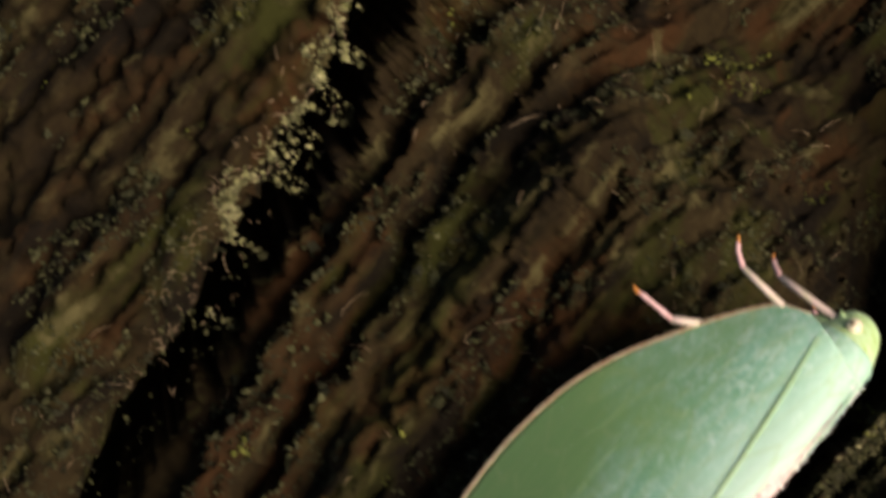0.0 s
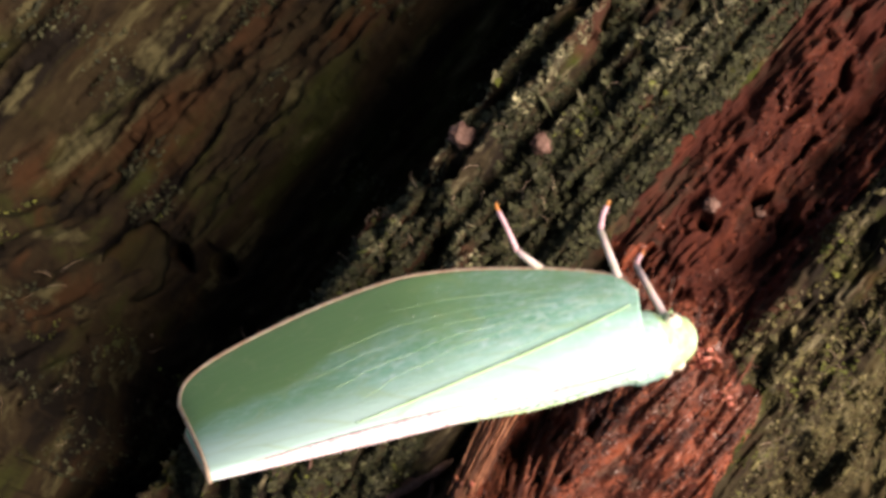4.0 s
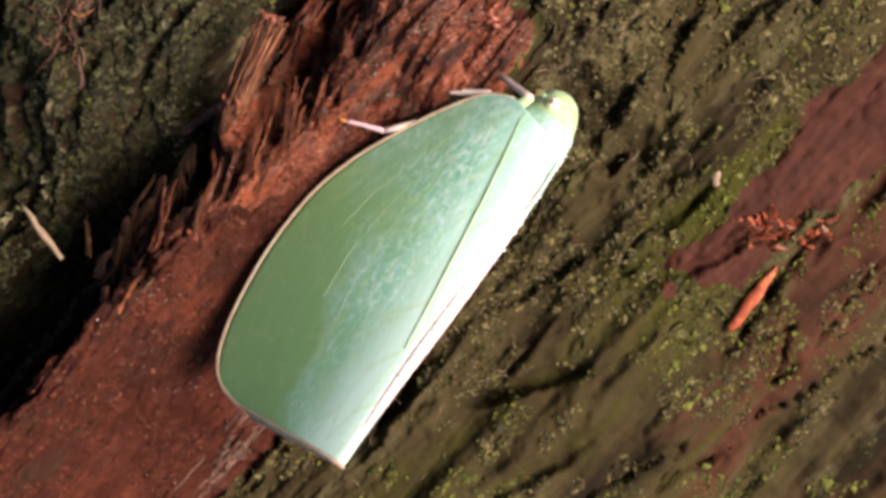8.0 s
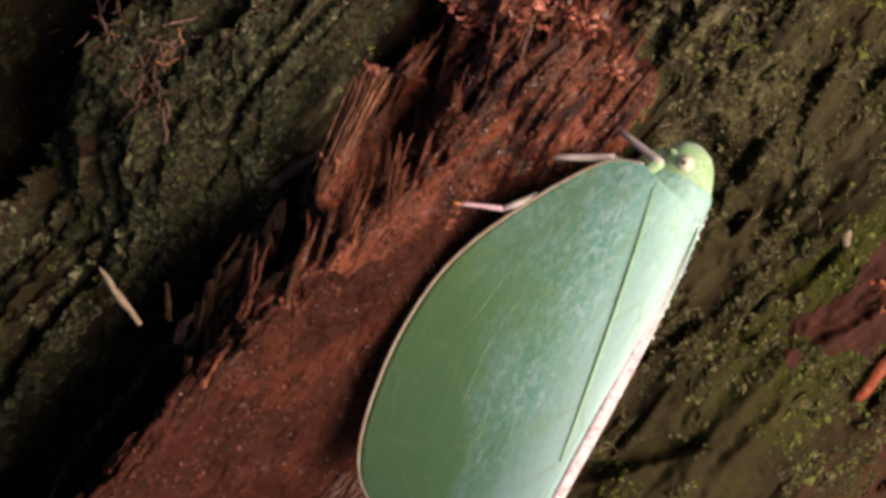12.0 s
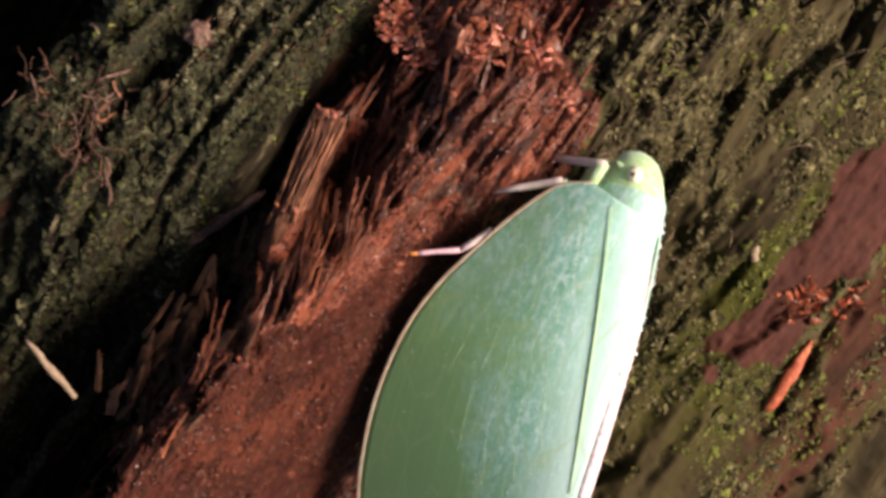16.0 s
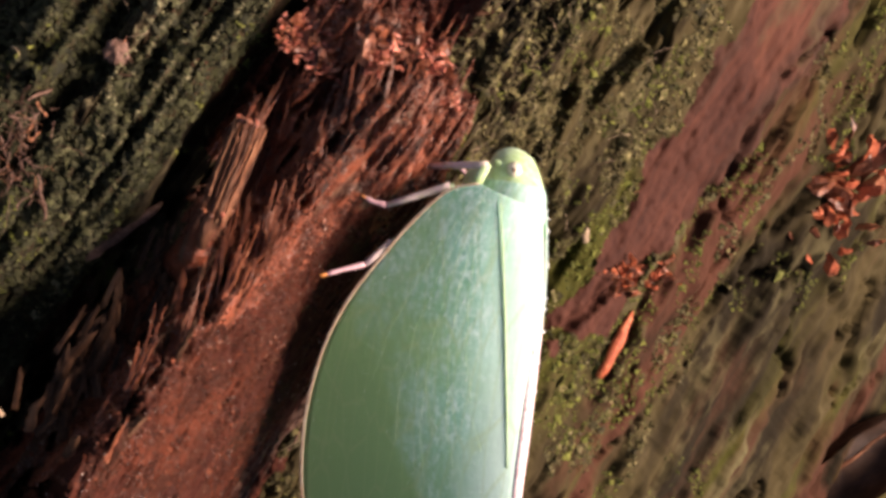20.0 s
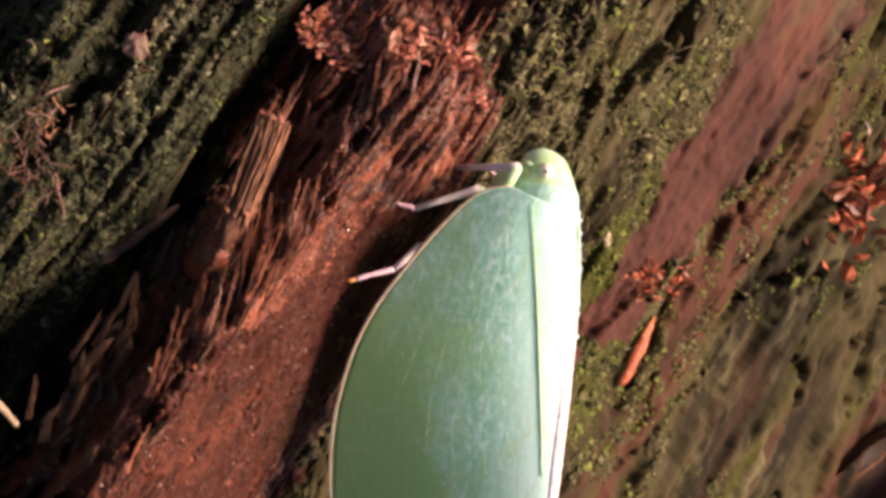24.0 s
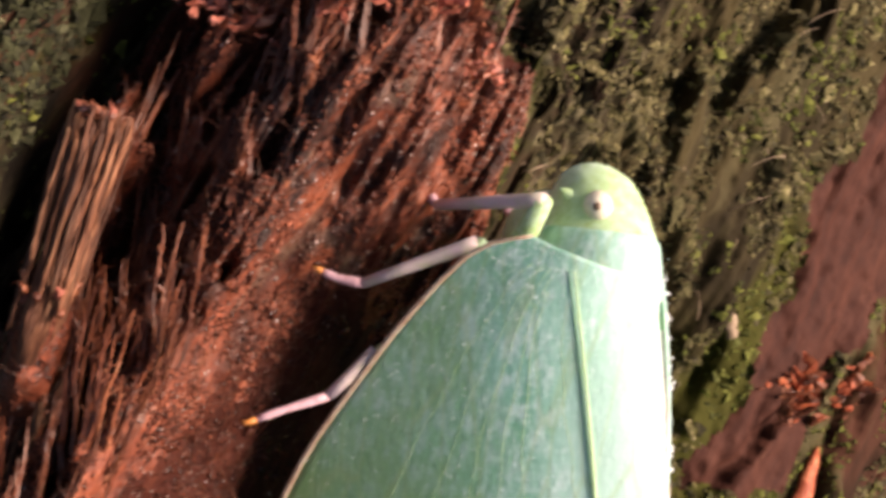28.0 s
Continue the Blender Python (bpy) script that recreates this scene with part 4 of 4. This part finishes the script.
for u, v, size, seed in ((-0.35, -3.1, 0.27, 1), (3.9, -4.9, 0.28, 2), (5.0, -3.4, 0.25, 3), (6.6, 0.4, 0.18, 4), (7.6, 1.2, 0.16, 5)):
    pellet(u, v, size, seed)


def sliver(u, v, turn, length, width, mat, label, lift=8, name="wood_sliver", z=None):
    """A flat loose sliver with torn ends."""
    r = random.Random(int(100 * abs(u + v)))
    bm = bmesh.new()
    n = 9
    rows = []
    for k in range(n):
        t = k / (n - 1)
        w = width * (0.35 + 0.65 * math.sin(math.pi * min(0.9, 0.15 + 0.8 * t))) * r.uniform(0.85, 1.1) * (0.25 if k == n - 1 else 1)
        x, y, h = length * (t - 0.5), 0.12 * width * r.uniform(-1, 1), 0.06 * length * math.sin(math.pi * t)
        rows.append([bm.verts.new((x, y + a * w, h + b * width * 0.3)) for a, b in ((-0.5, -0.3), (0.5, -0.5), (0.45, 0.5), (0.0, 0.75), (-0.45, 0.35))])
    for a, b in zip(rows, rows[1:]):
        for j in range(5):
            bm.faces.new((a[j], a[(j + 1) % 5], b[(j + 1) % 5], b[j]))
    bm.faces.new(rows[0][::-1])
    bm.faces.new(rows[-1])
    bmesh.ops.recalc_face_normals(bm, faces=bm.faces)
    ob = part(name, bm, mat)
    tagged(ob, label, name.split("_")[-1])
    z = lie(u, v) if z is None else z
    ob.matrix_world = pose(0, 0, 0, 0, 0, GRAIN) @ mm(u, -v, z + 0.25 * width) @ pose(0, 0, 0, 0, -lift, turn)


sliver(-7.7, -1.5, 78, 1.6, 0.17, PALE, "pale bleached wood sliver leaning on mossy bark", 10, z=-2.4)
sliver(-5.6, 1.0, 60, 0.55, 0.09, PALE, "tiny pale wood sliver on red wood", 25)
sliver(-2.9, -0.8, -20, 2.2, 0.35, FRASS, "peeling brown strip of inner bark", 18, "bark_peel")
sliver(2.75, 12.2, 6, 2.1, 0.34, EMBER, "orange-red wood sliver on mossy bark", 5)
sliver(4.4, 9.4, 35, 0.5, 0.22, PALE, "small pinkish wood flake on mossy bark", 15, "wood_flake")
sliver(9.0, 5.3, -60, 1.3, 0.2, PALE, "pale broken stick on mossy bark", 10, "small_stick")
tuft(12.95, 17.5, lie(12.95, 17.5) + 0.1, 1.7, 34, 12, EMBER)
tuft(11.3, 17.6, lie(11.3, 17.6) + 0.1, 1.5, 26, 13, EMBER)
for u, v, seed in ((4.2, 11.1, 14), (4.6, 11.6, 15), (5.1, 12.2, 16)):
    tuft(u, v, lie(u, v) + 0.12, 0.65, 40, seed, EMBER)


def bark_flake(u, v, ru, rv, turn):
    """A thin scalloped flake of bark, its rim curled up."""
    r = random.Random(5)
    bm = bmesh.new()
    rings = [[bm.verts.new((0, 0, 0))]]
    for k in range(1, 7):
        f = k / 6
        ring = []
        for j in range(40):
            a = 2 * math.pi * j / 40
            w = 1 + f * (0.10 * math.sin(3 * a + 1) + 0.13 * abs(math.sin(4.5 * a)) - 0.1)
            ring.append(bm.verts.new((ru * f * w * math.cos(a), rv * f * w * math.sin(a), 0.3 * f ** 4 + 0.05 * math.sin(5 * a) * f + r.uniform(-0.02, 0.02))))
        rings.append(ring)
    for j in range(40):
        bm.faces.new((rings[0][0], rings[1][j], rings[1][(j + 1) % 40]))
        for p, q in zip(rings[1:], rings[2:]):
            bm.faces.new((p[j], q[j], q[(j + 1) % 40], p[(j + 1) % 40]))
    bmesh.ops.solidify(bm, geom=bm.faces[:], thickness=0.07)
    ob = part("bark_flake", bm, MILD)
    tagged(ob, "thin scalloped olive-brown bark flake on brown bark", "bark")
    ob.matrix_world = pose(0, 0, 0, 0, 0, GRAIN) @ mm(u, -v, lie(u, v) + 0.12) @ pose(0, 0, 0, 14, 8, turn)


bark_flake(-3.9, -11.2, 1.2, 0.9, 10)


def dry_leaf(u, v, turn):
    """A dry leaf curled into a half roll."""
    bm = bmesh.new()
    rows = []
    for i in range(13):
        x = -3 + 0.5 * i
        w = 1.3 * math.sin(math.pi * (0.08 + 0.84 * i / 12)) ** 0.6
        rows.append([bm.verts.new((x, w * math.sin(a), w * (1 - math.cos(a)) * 0.9 + 0.12 * math.sin(3 * x + 2 * a))) for a in (-2.1 + 0.35 * j for j in range(13))])
    for a, b in zip(rows, rows[1:]):
        for j in range(12):
            bm.faces.new((a[j], a[j + 1], b[j + 1], b[j]))
    bmesh.ops.solidify(bm, geom=bm.faces[:], thickness=0.08)
    ob = part("dry_leaf", bm, DRY)
    rib = bmesh.new()
    tube(rib, [Vector((-3.4 + 0.5 * i, 0, 0.02 + 0.12 * math.sin(3 * (-3.4 + 0.5 * i)))) for i in range(14)], [0.10 - 0.005 * i for i in range(14)], 6)
    part("midrib", rib, TWIG, ob, "raised reddish midrib")
    tagged(ob, "dark brown curled dry leaf on mossy bark", "leaf")
    ob.matrix_world = pose(0, 0, 0, 0, 0, GRAIN) @ mm(u, -v, lie(u, v) + 0.05) @ pose(0, 0, 0, 0, 0, turn)


dry_leaf(7.0, 26.0, -25)


# ---- the planthopper: x to its head, y to its left, z to its back ----
BACK_EDGE = [(3.3, 0.16, 0.86), (1.5, 0.10, 1.22), (-1, 0.09, 1.44), (-3.2, 0.08, 1.62), (-5.3, 0.05, 1.88)]
COSTA = [(3.62, 1.25, -0.2), (3.35, 1.52, -0.85), (2.45, 1.72, -1.58), (1.5, 1.84, -2.19), (0.55, 1.92, -2.75), (-0.6, 1.92, -3.2), (-2.0, 1.68, -3.57), (-3.3, 1.38, -3.68),
         (-4.4, 1.1, -3.58), (-5.15, 0.88, -3.24), (-5.52, 0.71, -2.66), (-5.62, 0.56, -1.88)]


def wing_point(s, r, side):
    """s from the base (0) to the tail (1), r from the back edge (0) to the costal edge (1)."""
    f = min(max(s, 0), 1) * 60
    i = min(int(f), 59)
    a, b = wing_back[i].lerp(wing_back[i + 1], f - i), wing_costa[i].lerp(wing_costa[i + 1], f - i)
    p = a.lerp(b, r)
    p.y += 0.5 * math.sin(math.pi * min(r, 1) ** 0.6) * (1 - 0.85 * s) ** 0.6
    p.y *= side if side > 0 else -(0.12 + 0.64 * (1 - s) ** 1.3) * min(1, 0.22 + 2.4 * s)
    return p


wing_back, wing_costa = curve(BACK_EDGE, 61), curve(COSTA, 61)


def straight(s, top, end, side):
    """The point of the wing at s that lies on the straight line from top to end, seen from its side."""
    lo, hi = 0.0, 1.0
    for k in range(30):
        r = (lo + hi) / 2
        p = wing_point(s, r, side)
        f = (end.x - top.x) * (p.z - top.z) - (end.z - top.z) * (p.x - top.x)
        lo, hi = (r, hi) if f < 0 else (lo, r)
    return wing_point(s, (lo + hi) / 2, side)


def wing(parent, side):
    bm = bmesh.new()
    n, m = 60, 28
    rows = [[bm.verts.new(wing_point(i / n, j / m, side)) for j in range(m + 1)] for i in range(n + 1)]
    for i in range(n):
        for j in range(m):
            q = (rows[i][j], rows[i + 1][j], rows[i + 1][j + 1], rows[i][j + 1])
            bm.faces.new(q if side > 0 else q[::-1])
    bmesh.ops.recalc_face_normals(bm, faces=bm.faces)
    bmesh.ops.solidify(bm, geom=bm.faces[:], thickness=0.05)
    w = part("wing", bm, WING if side > 0 else SUNLIT_WING, parent, "pale green waxy wing" if side > 0 else "wing whitened by wax bloom and painted-in sunlight")
    bm = bmesh.new()
    edge = [wing_point(i / n, 1, side) for i in range(0, n + 1, 2)] + [wing_point(1, 1 - k / 14, side) for k in range(1, 15)]
    tube(bm, edge, [0.024 + 0.018 * min(1, k / 6) for k in range(len(edge))], 8)
    part("costal_margin", bm, PINK, w, "thin pinkish tan wing margin")
    bm = bmesh.new()
    line = [wing_point(i / n, 0, side) - Vector((0, 0, 0.09)) for i in range(6, n + 1, 2)]
    tube(bm, line, [0.02 + 0.09 * math.sin(math.pi * (k + 0.5) / len(line)) for k in range(len(line))], 8)
    part("inner_margin", bm, MAUVE, w, "speckled mauve inner wing margin")
    # the suture runs straight from the shoulder to the back edge, a groove beside a raised vein
    top, end = wing_point(0.05, 0.43, side), wing_point(0.66, 0.05, side)
    for name, shift, lift, width, mat, label in (("suture", 0.0, 0.004, 0.016, SEAM, "dark green wing suture"), ("claval_vein", 0.075, 0.002, 0.022, VEIN, "raised yellowish claval vein")):
        bm = bmesh.new()
        line = []
        for k in range(25):
            p = straight(0.05 + 0.61 * k / 24, top, end, side)
            p.z += shift * (1 - 0.6 * k / 24)
            line.append(p + Vector((0, side * lift, 0)))
        tube(bm, line, [width * (0.45 + 0.55 * math.sin(math.pi * (k + 1) / 26)) for k in range(25)], 6)
        part(name, bm, mat, w, label)
    for r0, r1, s0, s1 in ((0.47, 0.16, 0.10, 0.62), (0.50, 0.27, 0.07, 0.66), (0.54, 0.40, 0.06, 0.68), (0.59, 0.54, 0.06, 0.62), (0.66, 0.70, 0.07, 0.5), (0.36, 0.10, 0.10, 0.45)):
        bm = bmesh.new()
        tube(bm, [wing_point(s0 + (s1 - s0) * k / 24, r0 + (r1 - r0) * k / 24 + 0.006 * math.sin(k * 1.1 + 9 * r0), side) for k in range(25)], 0.004, 4)
        part("vein", bm, VEIN, w, "thin yellowish vein")
    r = random.Random(21 + side)
    bm = bmesh.new()
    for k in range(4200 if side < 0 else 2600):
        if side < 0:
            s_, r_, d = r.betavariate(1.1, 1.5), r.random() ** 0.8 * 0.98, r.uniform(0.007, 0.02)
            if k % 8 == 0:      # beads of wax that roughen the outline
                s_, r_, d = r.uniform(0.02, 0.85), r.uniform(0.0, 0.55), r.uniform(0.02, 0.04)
        else:
            # strewn flakes, thick at the shoulder and along the back
            s_, r_, d = r.betavariate(1.0, 2.2), r.random() ** (1.0 if k % 3 else 4), r.uniform(0.006, 0.015)
            if fbm(np.array([s_ * 14]), np.array([r_ * 11]), 91)[0] < -0.05 + 0.4 * s_ and k % 5:
                continue
        p = wing_point(s_, r_, side) + Vector((r.gauss(0, 0.02), side * r.uniform(0.0, 0.02), r.gauss(0, 0.02)))
        flat = 1.2 if side < 0 else 0.5
        vs = [bm.verts.new(p + Vector((q[0], q[2] * 0.5 if side > 0 else q[1], q[1] if side > 0 else q[2])) * d * r.uniform(0.6, 1.4)) for q in ((1, 0, 0), (-0.5, 0.8, 0), (-0.5, -0.8, 0), (0, 0, flat), (0, 0, -flat))]
        for a, b, c in ((0, 1, 3), (1, 2, 3), (2, 0, 3), (1, 0, 4), (2, 1, 4), (0, 2, 4)):
            bm.faces.new((vs[a], vs[b], vs[c]))
    tagged(part("wax_bloom", bm, WAX, w, "white powdery wax bloom"), kind="stuff")
    return w


def blob(bm, centre, size, turn=(0, 0, 0), seg=20):
    m = Matrix.LocRotScale(centre, Euler([radians(a) for a in turn]), size)
    bmesh.ops.create_uvsphere(bm, u_segments=seg, v_segments=seg // 2 + 2, radius=1, matrix=m)


def loft(bm, stations, rough=0.0):
    """A closed body through ellipses across x: rows of x, centre y and z, half-widths in y and z."""
    data = curve([(x, cy, cz) for x, cy, cz, a, b in stations], 6 * len(stations))
    size = curve([(a, b, 0) for x, cy, cz, a, b in stations], 6 * len(stations))
    rings = []
    for c, h in zip(data, size):
        ring = []
        for k in range(40):
            t = 2 * math.pi * k / 40
            d = 1 + rough * noise.noise(Vector((c.x * 5, math.cos(t) * 3, math.sin(t) * 3))) * 2
            ring.append(bm.verts.new((c.x, c.y + h.x * d * math.cos(t), c.z + h.y * d * math.sin(t))))
        rings.append(ring)
    for p, q in zip(rings, rings[1:]):
        for k in range(40):
            bm.faces.new((p[k], p[(k + 1) % 40], q[(k + 1) % 40], q[k]))
    bm.faces.new(rings[0][::-1])
    bm.faces.new(rings[-1])
    bmesh.ops.recalc_face_normals(bm, faces=bm.faces)


LEGS = {  # hip, then the joints out to the foot, and the radii
    "foreleg": [(3.3, 0.75, -0.9), (4.05, 1.25, -0.12), (3.9, 1.15, -1.85), (4.12, 1.05, -2.15), (4.3, 1.0, -2.35)],
    "midleg": [(3.0, 0.9, -1.0), (3.47, 1.35, -0.95), (2.8, 1.9, -2.2), (2.82, 2.05, -2.5), (2.9, 2.2, -2.7)],
    "hindleg": [(1.6, 0.8, -1.6), (2.0, 1.7, -2.0), (1.38, 2.0, -2.4), (1.15, 2.4, -2.72), (0.93, 2.73, -3.0)],
}


def leg(parent, name, side):
    """One leg: the femur turns on the body at the hip; tibia and foot go with it."""
    joints = [Vector((x, y * (1 if side > 0 else -0.5), z)) for x, y, z in LEGS[name]]
    hip = joints[0]
    j = [p - hip for p in joints]
    bm = bmesh.new()
    tube(bm, [j[0], j[0].lerp(j[1], 0.5), j[1]], [0.13, 0.15, 0.11], 8)
    femur = part(name, bm, LIME, parent, "pale green leg")
    femur.location = hip * MM
    bm = bmesh.new()
    tube(bm, [j[1], j[1].lerp(j[2], 0.12), j[1].lerp(j[2], 0.6), j[2]], [0.10, 0.095, 0.08, 0.07], 8)
    part("tibia", bm, LEG, femur, "translucent mauve-grey shin")
    bm = bmesh.new()
    tube(bm, [j[2], j[2].lerp(j[3], 0.3), j[3], j[3].lerp(j[4], 0.4), j[3].lerp(j[4], 0.75)], [0.06, 0.065, 0.05, 0.055, 0.045], 8)
    part("foot", bm, FOOT, femur, "mauve-pink foot")
    bm = bmesh.new()
    for s in (-1, 1):
        tip = j[4] + Vector((0.03, 0.05 * s, -0.05))
        tube(bm, [j[3].lerp(j[4], 0.7), j[4] + Vector((0, 0.03 * s, 0.02)), tip], [0.045, 0.035, 0.01], 6)
    part("claw", bm, CLAW, femur, "orange claws")
    if name != "foreleg":
        bm = bmesh.new()
        for k in range(5):
            p = j[1].lerp(j[2], 0.35 + 0.15 * k)
            tube(bm, [p, p + Vector((-0.03, 0.05, 0.07))], [0.03, 0.004], 5)
        part("spine", bm, LEG, femur, "short pale spines")
    return femur


def planthopper():
    bug = tagged(new("planthopper"), "pale green planthopper with folded waxy wings", "insect")
    bm = bmesh.new()
    blob(bm, (-0.8, 0, -0.8), (3.2, 0.6, 1.1))
    part("abdomen", bm, LIME, bug)
    hump = bmesh.new()
    loft(hump, [(3.35, 0.14, -0.02, 0.66, 0.84), (2.9, 0.12, -0.02, 0.60, 0.90), (2.3, 0.08, 0.02, 0.48, 0.96), (1.5, 0.06, 0.1, 0.34, 0.98), (0.7, 0.05, 0.2, 0.2, 0.9)])
    part("mesonotum", hump, COLLAR, bug, "waxy pale green back shield")
    collar = bmesh.new()
    loft(collar, [(3.84, 0.14, -0.12, 0.585, 0.775), (3.72, 0.145, -0.10, 0.655, 0.845), (3.5, 0.155, -0.07, 0.70, 0.865), (3.3, 0.165, -0.045, 0.725, 0.865), (3.1, 0.16, -0.03, 0.69, 0.86)], 0.010)
    part("pronotum", collar, COLLAR, bug, "pale green collar dusted with wax")
    skull = bmesh.new()
    loft(skull, [(4.67, 0.13, -0.27, 0.05, 0.06), (4.62, 0.13, -0.255, 0.20, 0.24), (4.5, 0.13, -0.23, 0.37, 0.44), (4.35, 0.125, -0.205, 0.45, 0.55), (4.15, 0.125, -0.17, 0.52, 0.65),
                 (3.9, 0.135, -0.13, 0.58, 0.76), (3.7, 0.145, -0.10, 0.63, 0.82), (3.4, 0.16, -0.06, 0.60, 0.80)], 0.012)
    hd = part("head", skull, LIME, bug, "rounded lime-green head")
    bm = bmesh.new()
    blob(bm, (3.6, 0.3, -0.68), (0.72, 0.42, 0.62), (0, 38, 0), 24)
    part("face", bm, LIME, hd, "smooth lime-green face")
    # crumpled wax where the wings join the collar
    r = random.Random(77)
    bm = bmesh.new()
    for k in range(620):
        a, x = r.uniform(-0.6, 2.3), r.choice((r.gauss(3.12, 0.07), r.gauss(2.7, 0.35)))
        p = Vector((x, 0.15 + 0.71 * math.cos(a), -0.03 + 0.89 * math.sin(a)))
        d = r.uniform(0.010, 0.03)
        n = Vector((r.uniform(-1, 1), r.uniform(-1, 1), r.uniform(-1, 1))).normalized()
        tube(bm, [p - n * d, p, p + n * d], [d * 0.3, d * 0.6, d * 0.2], 4)
    tagged(part("wax_crumbs", bm, WAX, bug, "crumpled white wax behind the collar"), kind="stuff")
    for s in (1, -1):
        wing(bug, s)
        bm = bmesh.new()
        blob(bm, (4.10, (0.58 if s > 0 else -0.30), (0.18 if s > 0 else 0.0)), (0.19, 0.17, 0.18), (0, 20, 0), 24)
        e = part("eye", bm, EYE, hd, "cream compound eye")
        bm = bmesh.new()
        blob(bm, (4.08, (0.73 if s > 0 else -0.42), (0.27 if s > 0 else 0.1)), (0.05, 0.045, 0.05))
        part("pupil", bm, PUPIL, e, "dark eye spot")
        bm = bmesh.new()
        tube(bm, [Vector((4.15, (0.52 if s > 0 else -0.3), -0.2)), Vector((4.2, (0.60 if s > 0 else -0.38), -0.26)), Vector((4.24, (0.66 if s > 0 else -0.42), -0.3)), Vector((4.27, (0.70 if s > 0 else -0.44), -0.34))], [0.09, 0.09, 0.05, 0.012], 8)
        part("antenna", bm, LIME, hd)
        for name in LEGS:
            legs[name, s] = leg(bug, name, s)
    return bug


legs = {}
bug = planthopper()


def motions():
    walk(bug, [
        (0, mm(-13.57, -6.27, 3.24, 41.2, 17.0, 53.8)),
        (1, mm(-10.05, -1.78, 1.89, 28.5, 10.1, 44.7)),
        (2, mm(-4.48, 1.62, 2.75, 28.0, 11.3, 44.2)),
        (2.5, mm(-3.03, 1.60, 5.75, 18.0, 4.4, 42.5)),
        (4.5, mm(1.19, -1.58, 3.51, 24.5, 14.6, 16.8)),
        (5, mm(2.93, -2.92, 1.61, 28.5, 7.5, 33.8)),
        (6, mm(4.48, -4.84, -0.15, 40.0, 10.0, 54.8)),
        (6.5, mm(4.50, -4.83, -0.66, 41.5, 11.0, 56.4)),
        (7, mm(4.52, -4.80, -1.00, 42.5, 12.2, 57.8)),
        (8, mm(4.58, -4.72, -1.22, 44.0, 14.0, 59.8)),
        (9, mm(4.47, -4.73, -1.42, 46.2, 13.4, 60.6)),
        (10, mm(4.64, -4.75, -1.58, 48.0, 11.2, 61.6)),
        (11, mm(4.98, -4.85, -1.75, 48.2, 8.0, 64.0)),
        (12, mm(5.08, -4.90, -1.78, 48.0, 5.0, 66.6)),
        (15, mm(5.30, -4.74, -1.70, 45.5, -1.4, 71.0)),
        (17, mm(5.48, -4.72, -1.80, 40.0, -2.2, 74.0)),
        (18, mm(5.58, -4.76, -1.82, 37.5, -2.5, 75.2)),
        (20, mm(5.57, -4.95, -1.52, 37.6, -5.2, 77.9)),
        (21, mm(5.58, -5.04, -1.38, 37.8, -6.5, 79.0)),
        (24, mm(5.76, -4.98, -1.86, 36.9, -6.6, 78.3)),
        (25, mm(5.58, -4.96, -1.88, 39.0, -9.6, 78.2)),
        (26, mm(5.39, -5.05, -1.78, 40.4, -13.0, 78.0)),
        (27, mm(5.20, -5.13, -1.76, 39.2, -13.3, 76.4)),
        (28, mm(5.20, -5.22, -1.70, 38.0, -13.3, 77.6)),
    ])
    # the legs step while it walks, then hold
    for (name, side), ob in legs.items():
        base = ob.location.copy()
        phase = {"foreleg": 0, "midleg": 1, "hindleg": 0}[name] + (side < 0)
        rows = []
        for k in range(25):
            swing = 14 * (1 if (k + phase) % 2 else -1) * (1 if k < 23 else 0.5)
            ease = max(0.0, min(1.0, (24 - k) / 8))
            spread = (40 if side > 0 else 0) * ease
            rows.append((k * 0.25, Matrix.Translation(base) @ pose(0, 0, 0, 0, 0, -18 * side * ease) @ pose(0, 0, 0, spread if name != "hindleg" else spread * 0.4, -swing, 0)))
        early = pose(0, 0, 0, side * (8 if name == "foreleg" else 2), -16 if name == "foreleg" else 0, 0)
        rows += [(7.0, Matrix.Translation(base) @ early), (14.6, Matrix.Translation(base) @ early), (15.6, Matrix.Translation(base)), (28.0, Matrix.Translation(base))]
        walk(ob, rows)


motions()
